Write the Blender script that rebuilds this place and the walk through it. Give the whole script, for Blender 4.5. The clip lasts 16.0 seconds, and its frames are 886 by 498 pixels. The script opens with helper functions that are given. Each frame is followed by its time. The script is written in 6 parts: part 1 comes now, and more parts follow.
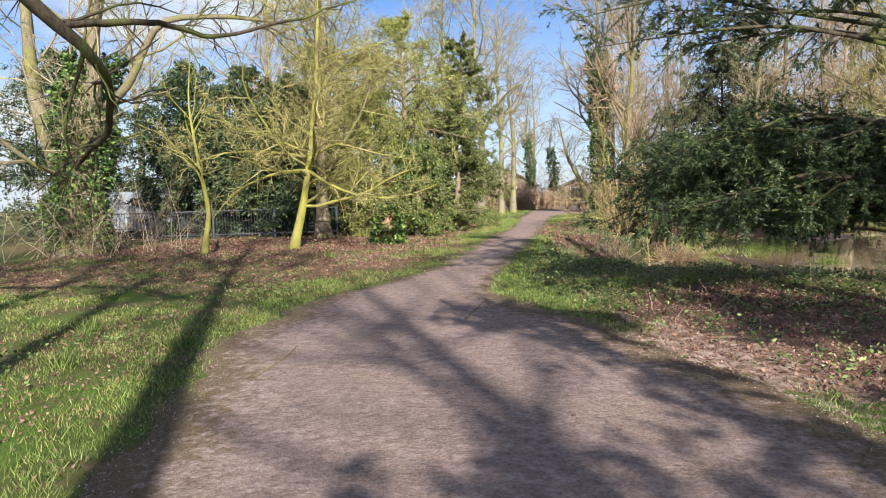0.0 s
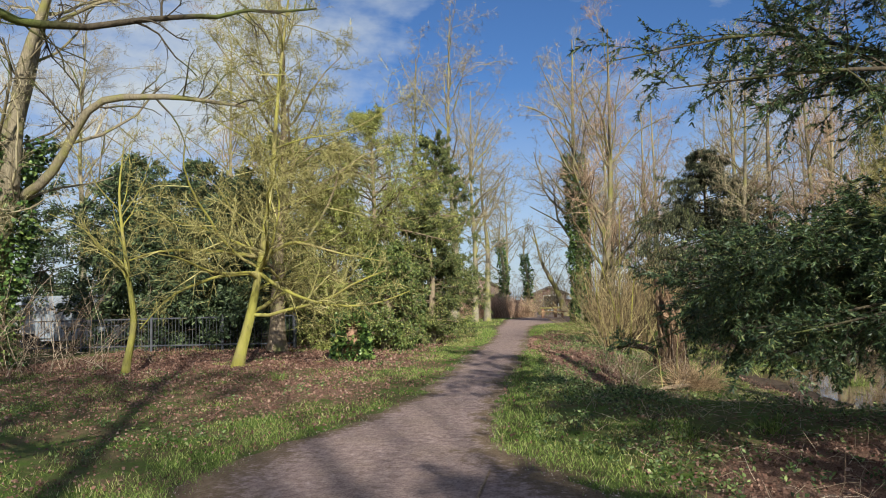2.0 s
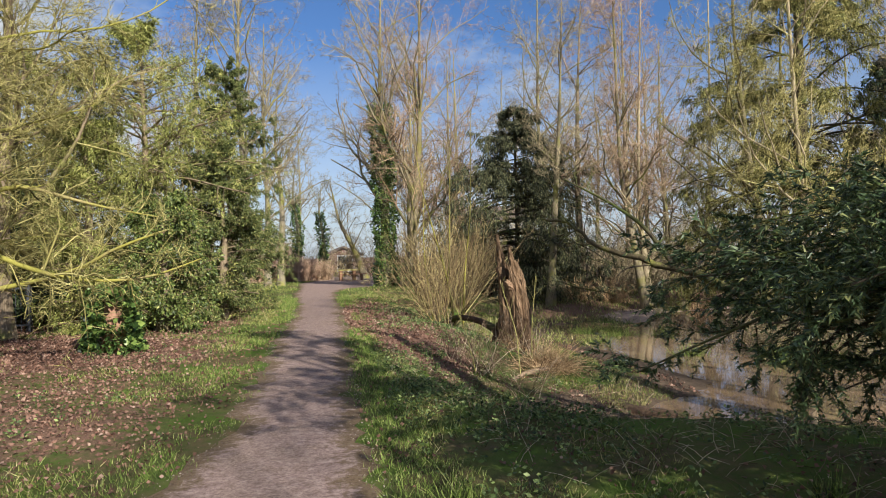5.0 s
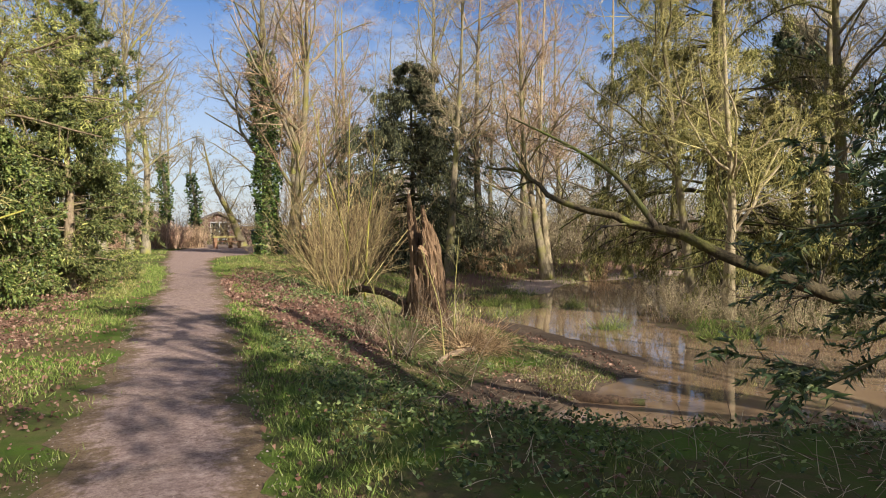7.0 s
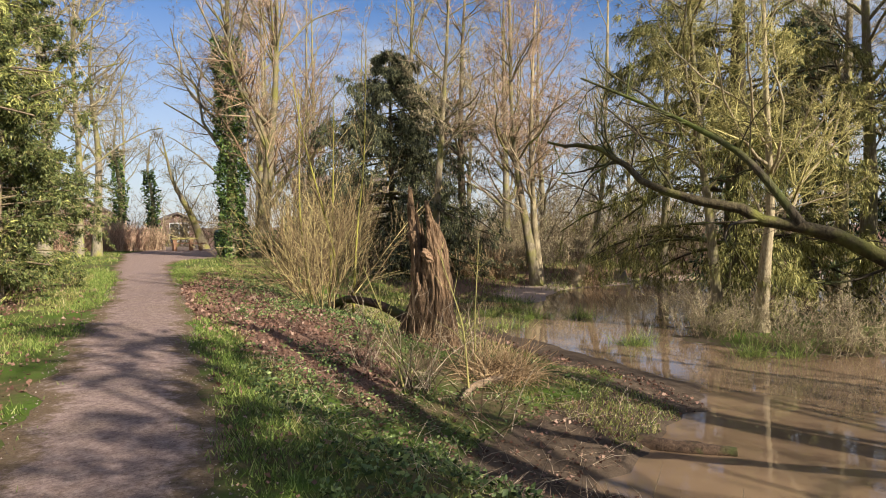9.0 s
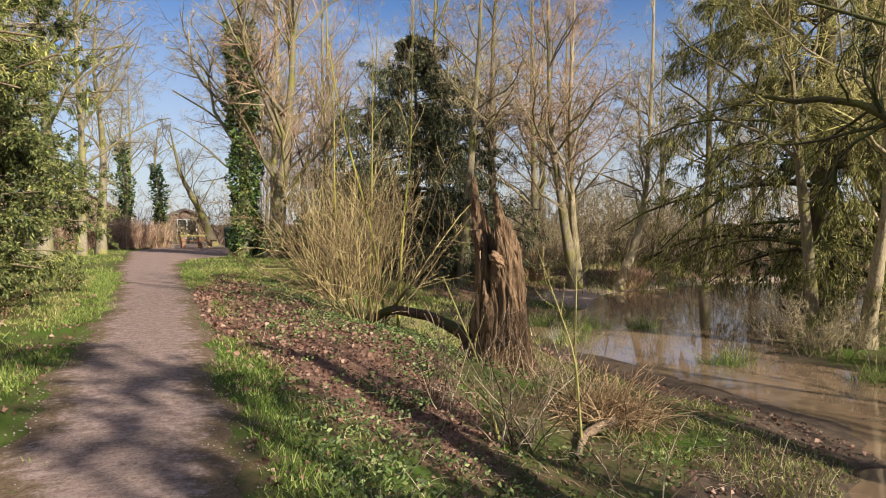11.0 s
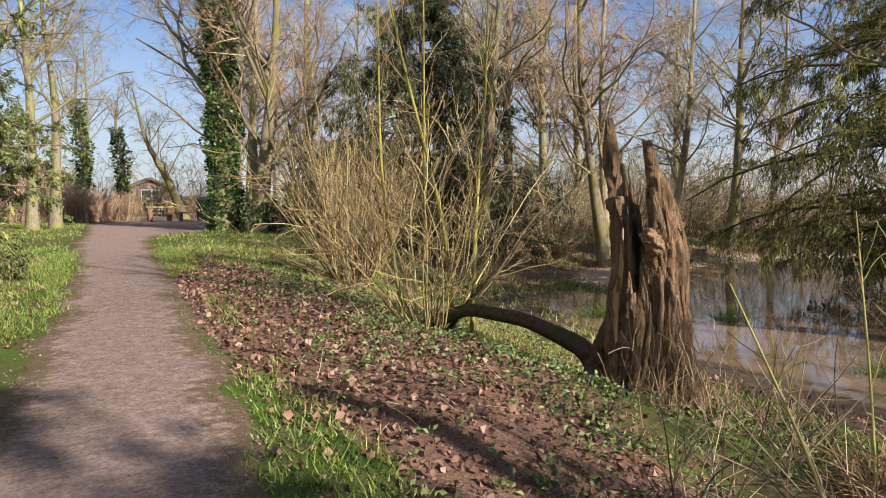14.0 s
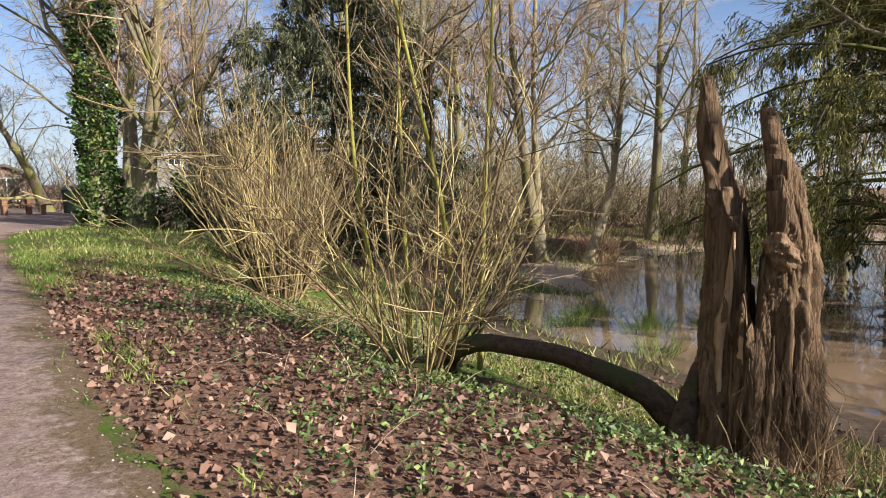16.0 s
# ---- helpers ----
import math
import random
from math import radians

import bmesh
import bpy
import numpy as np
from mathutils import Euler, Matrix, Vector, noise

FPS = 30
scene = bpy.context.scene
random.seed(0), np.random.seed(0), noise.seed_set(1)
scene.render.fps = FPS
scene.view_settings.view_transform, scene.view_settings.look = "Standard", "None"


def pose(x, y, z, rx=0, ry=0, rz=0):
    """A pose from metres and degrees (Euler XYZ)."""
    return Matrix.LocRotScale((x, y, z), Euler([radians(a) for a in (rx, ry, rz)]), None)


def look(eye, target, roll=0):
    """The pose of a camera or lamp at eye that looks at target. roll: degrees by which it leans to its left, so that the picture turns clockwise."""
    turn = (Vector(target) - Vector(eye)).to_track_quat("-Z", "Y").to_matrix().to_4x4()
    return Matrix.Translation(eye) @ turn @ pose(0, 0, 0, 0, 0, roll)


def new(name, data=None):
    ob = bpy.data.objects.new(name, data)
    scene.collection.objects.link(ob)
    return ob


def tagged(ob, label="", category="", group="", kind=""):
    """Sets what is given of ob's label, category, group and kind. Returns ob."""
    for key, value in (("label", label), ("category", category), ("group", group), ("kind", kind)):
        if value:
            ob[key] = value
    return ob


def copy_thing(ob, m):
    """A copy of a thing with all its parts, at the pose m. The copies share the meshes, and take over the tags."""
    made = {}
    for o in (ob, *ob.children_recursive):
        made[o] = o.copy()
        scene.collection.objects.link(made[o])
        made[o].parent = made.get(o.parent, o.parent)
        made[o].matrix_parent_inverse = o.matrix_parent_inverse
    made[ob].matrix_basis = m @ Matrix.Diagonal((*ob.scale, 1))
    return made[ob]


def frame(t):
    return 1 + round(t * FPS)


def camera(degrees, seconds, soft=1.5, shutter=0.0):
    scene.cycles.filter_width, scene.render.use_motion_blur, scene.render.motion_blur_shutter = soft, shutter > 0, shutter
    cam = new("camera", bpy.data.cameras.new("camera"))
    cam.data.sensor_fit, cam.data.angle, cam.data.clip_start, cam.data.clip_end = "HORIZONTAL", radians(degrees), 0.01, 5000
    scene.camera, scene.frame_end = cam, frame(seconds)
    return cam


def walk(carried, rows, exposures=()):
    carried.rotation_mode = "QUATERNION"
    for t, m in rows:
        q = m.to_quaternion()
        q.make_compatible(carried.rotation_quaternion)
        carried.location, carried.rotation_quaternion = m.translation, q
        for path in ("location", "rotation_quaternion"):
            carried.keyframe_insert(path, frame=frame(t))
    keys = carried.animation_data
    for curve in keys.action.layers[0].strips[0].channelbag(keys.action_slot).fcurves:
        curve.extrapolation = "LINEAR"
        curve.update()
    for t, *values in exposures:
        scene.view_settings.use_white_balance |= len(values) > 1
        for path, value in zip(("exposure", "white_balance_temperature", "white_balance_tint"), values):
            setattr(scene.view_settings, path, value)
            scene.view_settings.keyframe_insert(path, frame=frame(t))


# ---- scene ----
cam = camera(66.0, 16.0, soft=1.0)
PATH = [
    (0, (1.932, -1.019, 1.461), (1.689, 0.960, 1.304), -2.0),
    (0.5, (1.882, -0.244, 1.541), (1.605, 1.737, 1.507), -1.9),
    (1, (1.736, 0.486, 1.563), (1.466, 2.467, 1.623), -1.8),
    (1.5, (1.601, 1.176, 1.516), (1.379, 3.160, 1.642), -1.5),
    (2, (1.400, 1.929, 1.505), (1.260, 3.918, 1.657), -1.5),
    (2.5, (1.218, 2.617, 1.527), (1.163, 4.610, 1.687), -1.4),
    (3, (1.036, 3.246, 1.594), (1.040, 5.240, 1.754), -1.6),
    (3.5, (0.928, 3.850, 1.655), (0.997, 5.843, 1.806), -1.6),
    (4, (0.799, 4.487, 1.723), (0.966, 6.477, 1.847), -1.6),
    (4.5, (0.755, 5.145, 1.717), (1.063, 7.119, 1.792), -1.6),
    (5, (0.675, 5.790, 1.742), (1.153, 7.732, 1.757), -1.5),
    (5.2, (0.655, 6.072, 1.728), (1.199, 7.996, 1.723), -1.4),
    (7.3, (0.790, 8.650, 1.545), (1.621, 10.468, 1.466), -0.6),
    (7.5, (0.805, 8.932, 1.564), (1.652, 10.742, 1.488), -0.6),
    (8, (0.835, 9.542, 1.572), (1.713, 11.338, 1.499), -0.6),
    (8.2, (0.870, 9.805, 1.551), (1.761, 11.594, 1.479), -0.5),
    (10.3, (1.123, 12.279, 1.462), (2.032, 14.059, 1.393), -0.3),
    (10.5, (1.136, 12.556, 1.481), (2.041, 14.338, 1.409), -0.2),
    (11, (1.114, 13.194, 1.478), (2.004, 14.983, 1.402), -0.1),
    (11.5, (1.081, 13.853, 1.471), (1.942, 15.657, 1.394), -0.2),
    (12, (1.106, 14.456, 1.441), (1.937, 16.274, 1.365), -0.2),
    (12.5, (1.152, 15.127, 1.433), (1.968, 16.951, 1.352), -0.1),
    (13, (1.178, 15.745, 1.404), (2.005, 17.564, 1.306), -0.1),
    (13.5, (1.214, 16.367, 1.416), (2.090, 18.160, 1.287), -0.1),
    (14, (1.238, 16.974, 1.390), (2.210, 18.715, 1.233), 0.0),
    (14.5, (1.278, 17.630, 1.411), (2.364, 19.300, 1.235), 0.1),
    (15, (1.350, 18.263, 1.397), (2.525, 19.871, 1.211), 0.1),
    (15.5, (1.441, 18.926, 1.412), (2.664, 20.498, 1.223), 0.2),
    (16, (1.533, 19.588, 1.391), (2.776, 21.144, 1.204), 0.1),
]
EXPOSURES = ((0.0, 0.4, 5900, 6), (1.0, -0.03, 6000, 5), (3.5, -0.08, 5700, 4), (5.0, 0.05, 6050, 7), (8.0, 0.25, 6500, 9), (12.5, 0.12, 6450, 9), (16.0, 0.3, 6050, 8))
walk(cam, [(t, look(eye, target, roll)) for t, eye, target, roll in PATH], EXPOSURES)

# ---- light and sky ----
SUN_AZ = (0.36, -0.933)
SUN_EL = radians(28)
sun_way = Vector((SUN_AZ[0] * math.cos(SUN_EL), SUN_AZ[1] * math.cos(SUN_EL), math.sin(SUN_EL)))
sun_data = bpy.data.lights.new("sun", "SUN")
sun_data.energy, sun_data.angle, sun_data.color = 8.0, radians(0.53), (1.0, 0.92, 0.79)
sun = new("sun", sun_data)
sun.matrix_world = look(sun_way * 60, (0, 0, 0))


def make_world():
    world = bpy.data.worlds.new("sky")
    scene.world = world
    world.use_nodes = True
    nt = world.node_tree
    nt.nodes.clear()
    sky = nt.nodes.new("ShaderNodeTexSky")
    sky.sky_type, sky.sun_disc = "NISHITA", False
    sky.sun_elevation, sky.sun_rotation = SUN_EL, math.atan2(SUN_AZ[0], SUN_AZ[1])
    sky.air_density, sky.dust_density, sky.ozone_density = 1.0, 0.4, 2.0
    co = nt.nodes.new("ShaderNodeTexCoord")
    mp = nt.nodes.new("ShaderNodeMapping")
    mp.inputs["Scale"].default_value = (2.2, 2.2, 5.0)
    mp.inputs["Location"].default_value = (0.4, 0.1, 0.0)
    nz = nt.nodes.new("ShaderNodeTexNoise")
    nz.inputs["Scale"].default_value, nz.inputs["Detail"].default_value = 1.6, 7
    nz.inputs["Roughness"].default_value = 0.58
    ramp = nt.nodes.new("ShaderNodeValToRGB")
    ramp.color_ramp.elements[0].position, ramp.color_ramp.elements[1].position = 0.50, 0.72
    sep = nt.nodes.new("ShaderNodeSeparateXYZ")
    low = nt.nodes.new("ShaderNodeMapRange")
    low.inputs["From Min"].default_value, low.inputs["From Max"].default_value = 0.30, 0.02
    low.inputs["To Min"].default_value, low.inputs["To Max"].default_value = 0.0, 0.75
    # cloud bank thickens towards the west, the -x side
    west = nt.nodes.new("ShaderNodeMapRange")
    west.inputs["From Min"].default_value, west.inputs["From Max"].default_value = -0.05, -0.6
    west.inputs["To Min"].default_value, west.inputs["To Max"].default_value = 0.0, 0.16
    addw = nt.nodes.new("ShaderNodeMath")
    mx = nt.nodes.new("ShaderNodeMath")
    mx.operation = "MAXIMUM"
    mix = nt.nodes.new("ShaderNodeMix")
    mix.data_type = "RGBA"
    bg = nt.nodes.new("ShaderNodeBackground")
    out = nt.nodes.new("ShaderNodeOutputWorld")
    bg.inputs["Strength"].default_value = 0.08
    tint = nt.nodes.new("ShaderNodeMix")
    tint.data_type, tint.blend_type = "RGBA", "MULTIPLY"
    tint.inputs["Factor"].default_value = 1.0
    tint.inputs["B"].default_value = (0.80, 1.0, 1.35, 1)
    L = nt.links.new
    L(sky.outputs["Color"], tint.inputs["A"])
    L(co.outputs["Generated"], mp.inputs["Vector"])
    L(mp.outputs["Vector"], nz.inputs["Vector"])
    L(co.outputs["Generated"], sep.inputs["Vector"])
    L(sep.outputs["X"], west.inputs["Value"])
    L(nz.outputs["Fac"], addw.inputs[0])
    L(west.outputs["Result"], addw.inputs[1])
    L(addw.outputs["Value"], ramp.inputs["Fac"])
    L(sep.outputs["Z"], low.inputs["Value"])
    L(ramp.outputs["Color"], mx.inputs[0])
    L(low.outputs["Result"], mx.inputs[1])
    L(mx.outputs["Value"], mix.inputs["Factor"])
    L(tint.outputs["Result"], mix.inputs["A"])
    mix.inputs["B"].default_value = (8.0, 8.1, 8.4, 1)
    L(mix.outputs["Result"], bg.inputs["Color"])
    L(bg.outputs["Background"], out.inputs["Surface"])


make_world()

# ---- materials ----


class Mat:
    """A small wrapper to write node materials in few lines."""

    def __init__(self, name, rough=0.8, spec=0.3):
        self.m = bpy.data.materials.new(name)
        self.m.use_nodes = True
        self.nt = self.m.node_tree
        self.bsdf = self.nt.nodes["Principled BSDF"]
        self.bsdf.inputs["Roughness"].default_value = rough
        self.bsdf.inputs["Specular IOR Level"].default_value = spec
        self.out = self.nt.nodes["Material Output"]

    def node(self, kind):
        return self.nt.nodes.new(kind)

    def link(self, a, b):
        self.nt.links.new(a, b)

    def coords(self, sx=1.0, sy=1.0, sz=1.0):
        c, m = self.node("ShaderNodeTexCoord"), self.node("ShaderNodeMapping")
        m.inputs["Scale"].default_value = (sx, sy, sz)
        self.link(c.outputs["Object"], m.inputs["Vector"])
        return m.outputs["Vector"]

    def noise(self, scale, detail=5, rough=0.6, vec=None, distort=0.0):
        n = self.node("ShaderNodeTexNoise")
        n.inputs["Scale"].default_value, n.inputs["Detail"].default_value = scale, detail
        n.inputs["Roughness"].default_value, n.inputs["Distortion"].default_value = rough, distort
        self.link(vec if vec is not None else self.coords(), n.inputs["Vector"])
        return n.outputs["Fac"]

    def ramp(self, fac, stops):
        r = self.node("ShaderNodeValToRGB")
        e = r.color_ramp.elements
        while len(e) < len(stops):
            e.new(0.5)
        for el, (p, c) in zip(e, stops):
            el.position = p
            el.color = (*c, 1) if len(c) == 3 else c
        self.link(fac, r.inputs["Fac"])
        return r.outputs["Color"]

    def mix(self, fac, a, b, blend="MIX"):
        m = self.node("ShaderNodeMix")
        m.data_type, m.blend_type = "RGBA", blend
        for key, v in (("Factor", fac), ("A", a), ("B", b)):
            if isinstance(v, (int, float)):
                m.inputs[key].default_value = v
            elif isinstance(v, tuple):
                m.inputs[key].default_value = (*v, 1)
            else:
                self.link(v, m.inputs[key])
        return m.outputs["Result"]

    def math(self, op, a, b):
        m = self.node("ShaderNodeMath")
        m.operation = op
        for i, v in enumerate((a, b)):
            if isinstance(v, (int, float)):
                m.inputs[i].default_value = v
            else:
                self.link(v, m.inputs[i])
        return m.outputs["Value"]

    def color(self, c):
        if isinstance(c, tuple):
            self.bsdf.inputs["Base Color"].default_value = (*c, 1)
        else:
            self.link(c, self.bsdf.inputs["Base Color"])
        return self

    def bump(self, height, strength=0.5, dist=0.02):
        b = self.node("ShaderNodeBump")
        b.inputs["Strength"].default_value, b.inputs["Distance"].default_value = strength, dist
        self.link(height, b.inputs["Height"])
        self.link(b.outputs["Normal"], self.bsdf.inputs["Normal"])
        return self

    def island(self):
        return self.node("ShaderNodeNewGeometry").outputs["Random Per Island"]

    def translucent(self, color, amount):
        t, mixer = self.node("ShaderNodeBsdfTranslucent"), self.node("ShaderNodeMixShader")
        if isinstance(color, tuple):
            t.inputs["Color"].default_value = (*color, 1)
        else:
            self.link(color, t.inputs["Color"])
        mixer.inputs["Fac"].default_value = amount
        self.link(self.bsdf.outputs["BSDF"], mixer.inputs[1])
        self.link(t.outputs["BSDF"], mixer.inputs[2])
        self.link(mixer.outputs["Shader"], self.out.inputs["Surface"])
        return self


def bark(name, dark, light, moss, moss_amount, scale=1.0):
    m = Mat(name, 0.9, 0.15)
    v = m.coords(1, 1, 0.22)
    grain = m.noise(26 * scale, 6, 0.65, v, 0.4)
    blot = m.noise(1.6 * scale, 4, 0.6)
    base = m.ramp(grain, [(0.3, dark), (0.7, light)])
    mask = m.ramp(blot, [(max(0.02, 0.62 - moss_amount), (0, 0, 0)), (min(0.98, 0.80 - moss_amount), (1, 1, 1))])
    m.color(m.mix(mask, base, m.mix(grain, moss, tuple(c * 0.55 for c in moss))))
    m.bump(grain, 0.8, 0.03)
    return m.m


def leafy(name, stops, rough=0.5, spec=0.35, thru=0.25):
    m = Mat(name, rough, spec)
    lo, hi = stops[0], stops[-1]
    stops = [(0, tuple(v * 0.4 for v in lo[1]))] + [s for s in stops[1:-1]] + [(1, tuple(min(0.9, v * 1.25) for v in hi[1]))]
    c = m.ramp(m.island(), stops)
    m.color(c)
    if thru > 0:
        m.translucent(c, thru * 0.55)
    return m.m


BARK_MOSSY = bark("bark_mossy", (0.10, 0.08, 0.05), (0.32, 0.26, 0.17), (0.25, 0.23, 0.07), 0.16)
BARK_LIME = bark("bark_lime_moss", (0.15, 0.12, 0.05), (0.40, 0.33, 0.14), (0.40, 0.36, 0.08), 0.26)
BARK_BROWN = bark("bark_brown", (0.11, 0.08, 0.05), (0.36, 0.27, 0.18), (0.30, 0.30, 0.08), 0.10)
BARK_GREY = bark("bark_grey", (0.12, 0.10, 0.075), (0.38, 0.32, 0.22), (0.34, 0.32, 0.09), 0.16)
BARK_DARK = bark("bark_dark", (0.035, 0.028, 0.02), (0.13, 0.10, 0.065), (0.17, 0.19, 0.05), 0.16)
BARK_LIMB = bark("bark_dark_mossy", (0.04, 0.03, 0.02), (0.14, 0.11, 0.06), (0.30, 0.30, 0.06), 0.14)
BARK_PALE = bark("bark_pale", (0.20, 0.15, 0.09), (0.50, 0.41, 0.26), (0.30, 0.28, 0.08), 0.08)
TWIG_LIME = leafy("twig_lime", [(0, (0.18, 0.15, 0.06)), (0.5, (0.30, 0.26, 0.09)), (1, (0.44, 0.38, 0.16))], 0.8, 0.1, 0.0)
TWIG_GREY = leafy("twig_grey", [(0, (0.20, 0.155, 0.09)), (0.6, (0.36, 0.29, 0.18)), (1, (0.48, 0.40, 0.24))], 0.8, 0.1, 0.0)
TWIG_RED = leafy("twig_red", [(0, (0.24, 0.145, 0.09)), (0.6, (0.40, 0.265, 0.17)), (1, (0.50, 0.37, 0.24))], 0.8, 0.1, 0.0)
TWIG_WILLOW = leafy("twig_willow", [(0, (0.14, 0.09, 0.05)), (0.6, (0.28, 0.195, 0.10)), (1, (0.48, 0.39, 0.17))], 0.7, 0.2, 0.0)
TWIG_DRY = leafy("twig_dry", [(0, (0.13, 0.08, 0.05)), (0.5, (0.27, 0.185, 0.12)), (1, (0.52, 0.42, 0.30))], 0.8, 0.1, 0.0)
TWIG_DOGWOOD = leafy("twig_dogwood", [(0, (0.40, 0.22, 0.14)), (0.6, (0.56, 0.35, 0.24)), (1, (0.66, 0.48, 0.34))], 0.7, 0.2, 0.0)
YEW_LEAF = leafy("yew_needles", [(0, (0.03, 0.052, 0.022)), (0.5, (0.062, 0.10, 0.038)), (0.85, (0.12, 0.165, 0.058)), (1, (0.24, 0.24, 0.09))], 0.45, 0.4, 0.15)
YEW_DARK = leafy("yew_far", [(0, (0.028, 0.046, 0.022)), (0.6, (0.065, 0.095, 0.042)), (1, (0.15, 0.18, 0.075))], 0.55, 0.3, 0.15)
HOLLY_LEAF = leafy("evergreen_leaves", [(0, (0.05, 0.075, 0.02)), (0.5, (0.12, 0.165, 0.04)), (0.9, (0.22, 0.255, 0.065)), (1, (0.36, 0.35, 0.12))], 0.42, 0.4, 0.2)
CYPRESS_LEAF = leafy("cypress_sprays", [(0, (0.11, 0.125, 0.03)), (0.5, (0.235, 0.25, 0.06)), (1, (0.42, 0.41, 0.13))], 0.65, 0.2, 0.25)
CONIFER_LEAF = leafy("conifer_sprays", [(0, (0.10, 0.10, 0.032)), (0.5, (0.21, 0.205, 0.06)), (1, (0.38, 0.34, 0.12))], 0.65, 0.2, 0.2)
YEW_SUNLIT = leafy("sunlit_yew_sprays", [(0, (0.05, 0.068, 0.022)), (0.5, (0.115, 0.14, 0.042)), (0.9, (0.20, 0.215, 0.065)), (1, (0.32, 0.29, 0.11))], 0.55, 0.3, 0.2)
YEW_OLIVE = leafy("olive_yew_sprays", [(0, (0.032, 0.038, 0.02)), (0.6, (0.078, 0.086, 0.042)), (1, (0.19, 0.18, 0.09))], 0.6, 0.25, 0.15)
IVY_LEAF = leafy("ivy_leaves", [(0, (0.03, 0.06, 0.018)), (0.6, (0.085, 0.15, 0.035)), (1, (0.22, 0.28, 0.07))], 0.38, 0.45, 0.2)
GRASS_BLADE = leafy("grass_blades", [(0, (0.09, 0.12, 0.03)), (0.45, (0.15, 0.215, 0.04)), (0.75, (0.24, 0.31, 0.065)), (1, (0.34, 0.34, 0.13))], 0.6, 0.25, 0.35)
BANK_BLADE = leafy("bank_grass_blades", [(0, (0.16, 0.14, 0.05)), (0.5, (0.25, 0.26, 0.07)), (0.8, (0.36, 0.35, 0.11)), (1, (0.52, 0.43, 0.24))], 0.65, 0.2, 0.3)
WEED_LEAF = leafy("weed_leaves", [(0, (0.07, 0.105, 0.035)), (0.6, (0.13, 0.185, 0.055)), (1, (0.25, 0.29, 0.10))], 0.5, 0.3, 0.3)
DRY_GRASS = leafy("dry_grass", [(0, (0.36, 0.21, 0.11)), (1, (0.56, 0.39, 0.22))], 0.8, 0.1, 0.2)
DEAD_LEAF = leafy("dead_leaves", [(0, (0.20, 0.105, 0.075)), (0.4, (0.19, 0.10, 0.07)), (0.8, (0.28, 0.16, 0.115)), (1, (0.32, 0.215, 0.16))], 0.75, 0.2, 0.1)


def ground_material():
    m = Mat("ground_soil_and_turf", 0.95, 0.1)
    at = m.node("ShaderNodeAttribute")
    at.attribute_name = "zone"
    sep = m.node("ShaderNodeSeparateColor")
    m.link(at.outputs["Color"], sep.inputs["Color"])
    fine, mid, big = m.noise(55, 6, 0.7), m.noise(7, 6, 0.65), m.noise(0.9, 5, 0.6)
    turf = m.mix(m.ramp(mid, [(0.35, (0, 0, 0)), (0.65, (1, 1, 1))]), (0.085, 0.10, 0.030), (0.17, 0.115, 0.065))
    turf = m.mix(m.ramp(big, [(0.42, (0, 0, 0)), (0.62, (1, 1, 1))]), turf, (0.10, 0.155, 0.025))
    dirt = m.ramp(mid, [(0.25, (0.27, 0.185, 0.14)), (0.5, (0.44, 0.32, 0.25)), (0.75, (0.58, 0.44, 0.35))])
    litter = m.ramp(fine, [(0.3, (0.09, 0.052, 0.036)), (0.5, (0.21, 0.12, 0.082)), (0.7, (0.34, 0.21, 0.15))])
    mud = m.ramp(mid, [(0.3, (0.075, 0.052, 0.036)), (0.7, (0.16, 0.115, 0.08))])
    wob = m.math("SUBTRACT", mid, 0.5)

    def edge(ch):
        a = m.math("ADD", sep.outputs[ch], m.math("MULTIPLY", wob, 1.1))
        return m.ramp(a, [(0.38, (0, 0, 0)), (0.62, (1, 1, 1))])

    c = m.mix(edge("Green"), turf, litter)
    c = m.mix(edge("Red"), c, dirt)
    c = m.mix(edge("Blue"), c, mud)
    c = m.mix(0.5, c, m.ramp(fine, [(0.25, (0.45, 0.45, 0.45)), (0.75, (1, 1, 1))]), "MULTIPLY")
    m.color(c)
    m.bump(m.math("ADD", fine, m.math("MULTIPLY", mid, 2.0)), 0.9, 0.014)
    return m.m


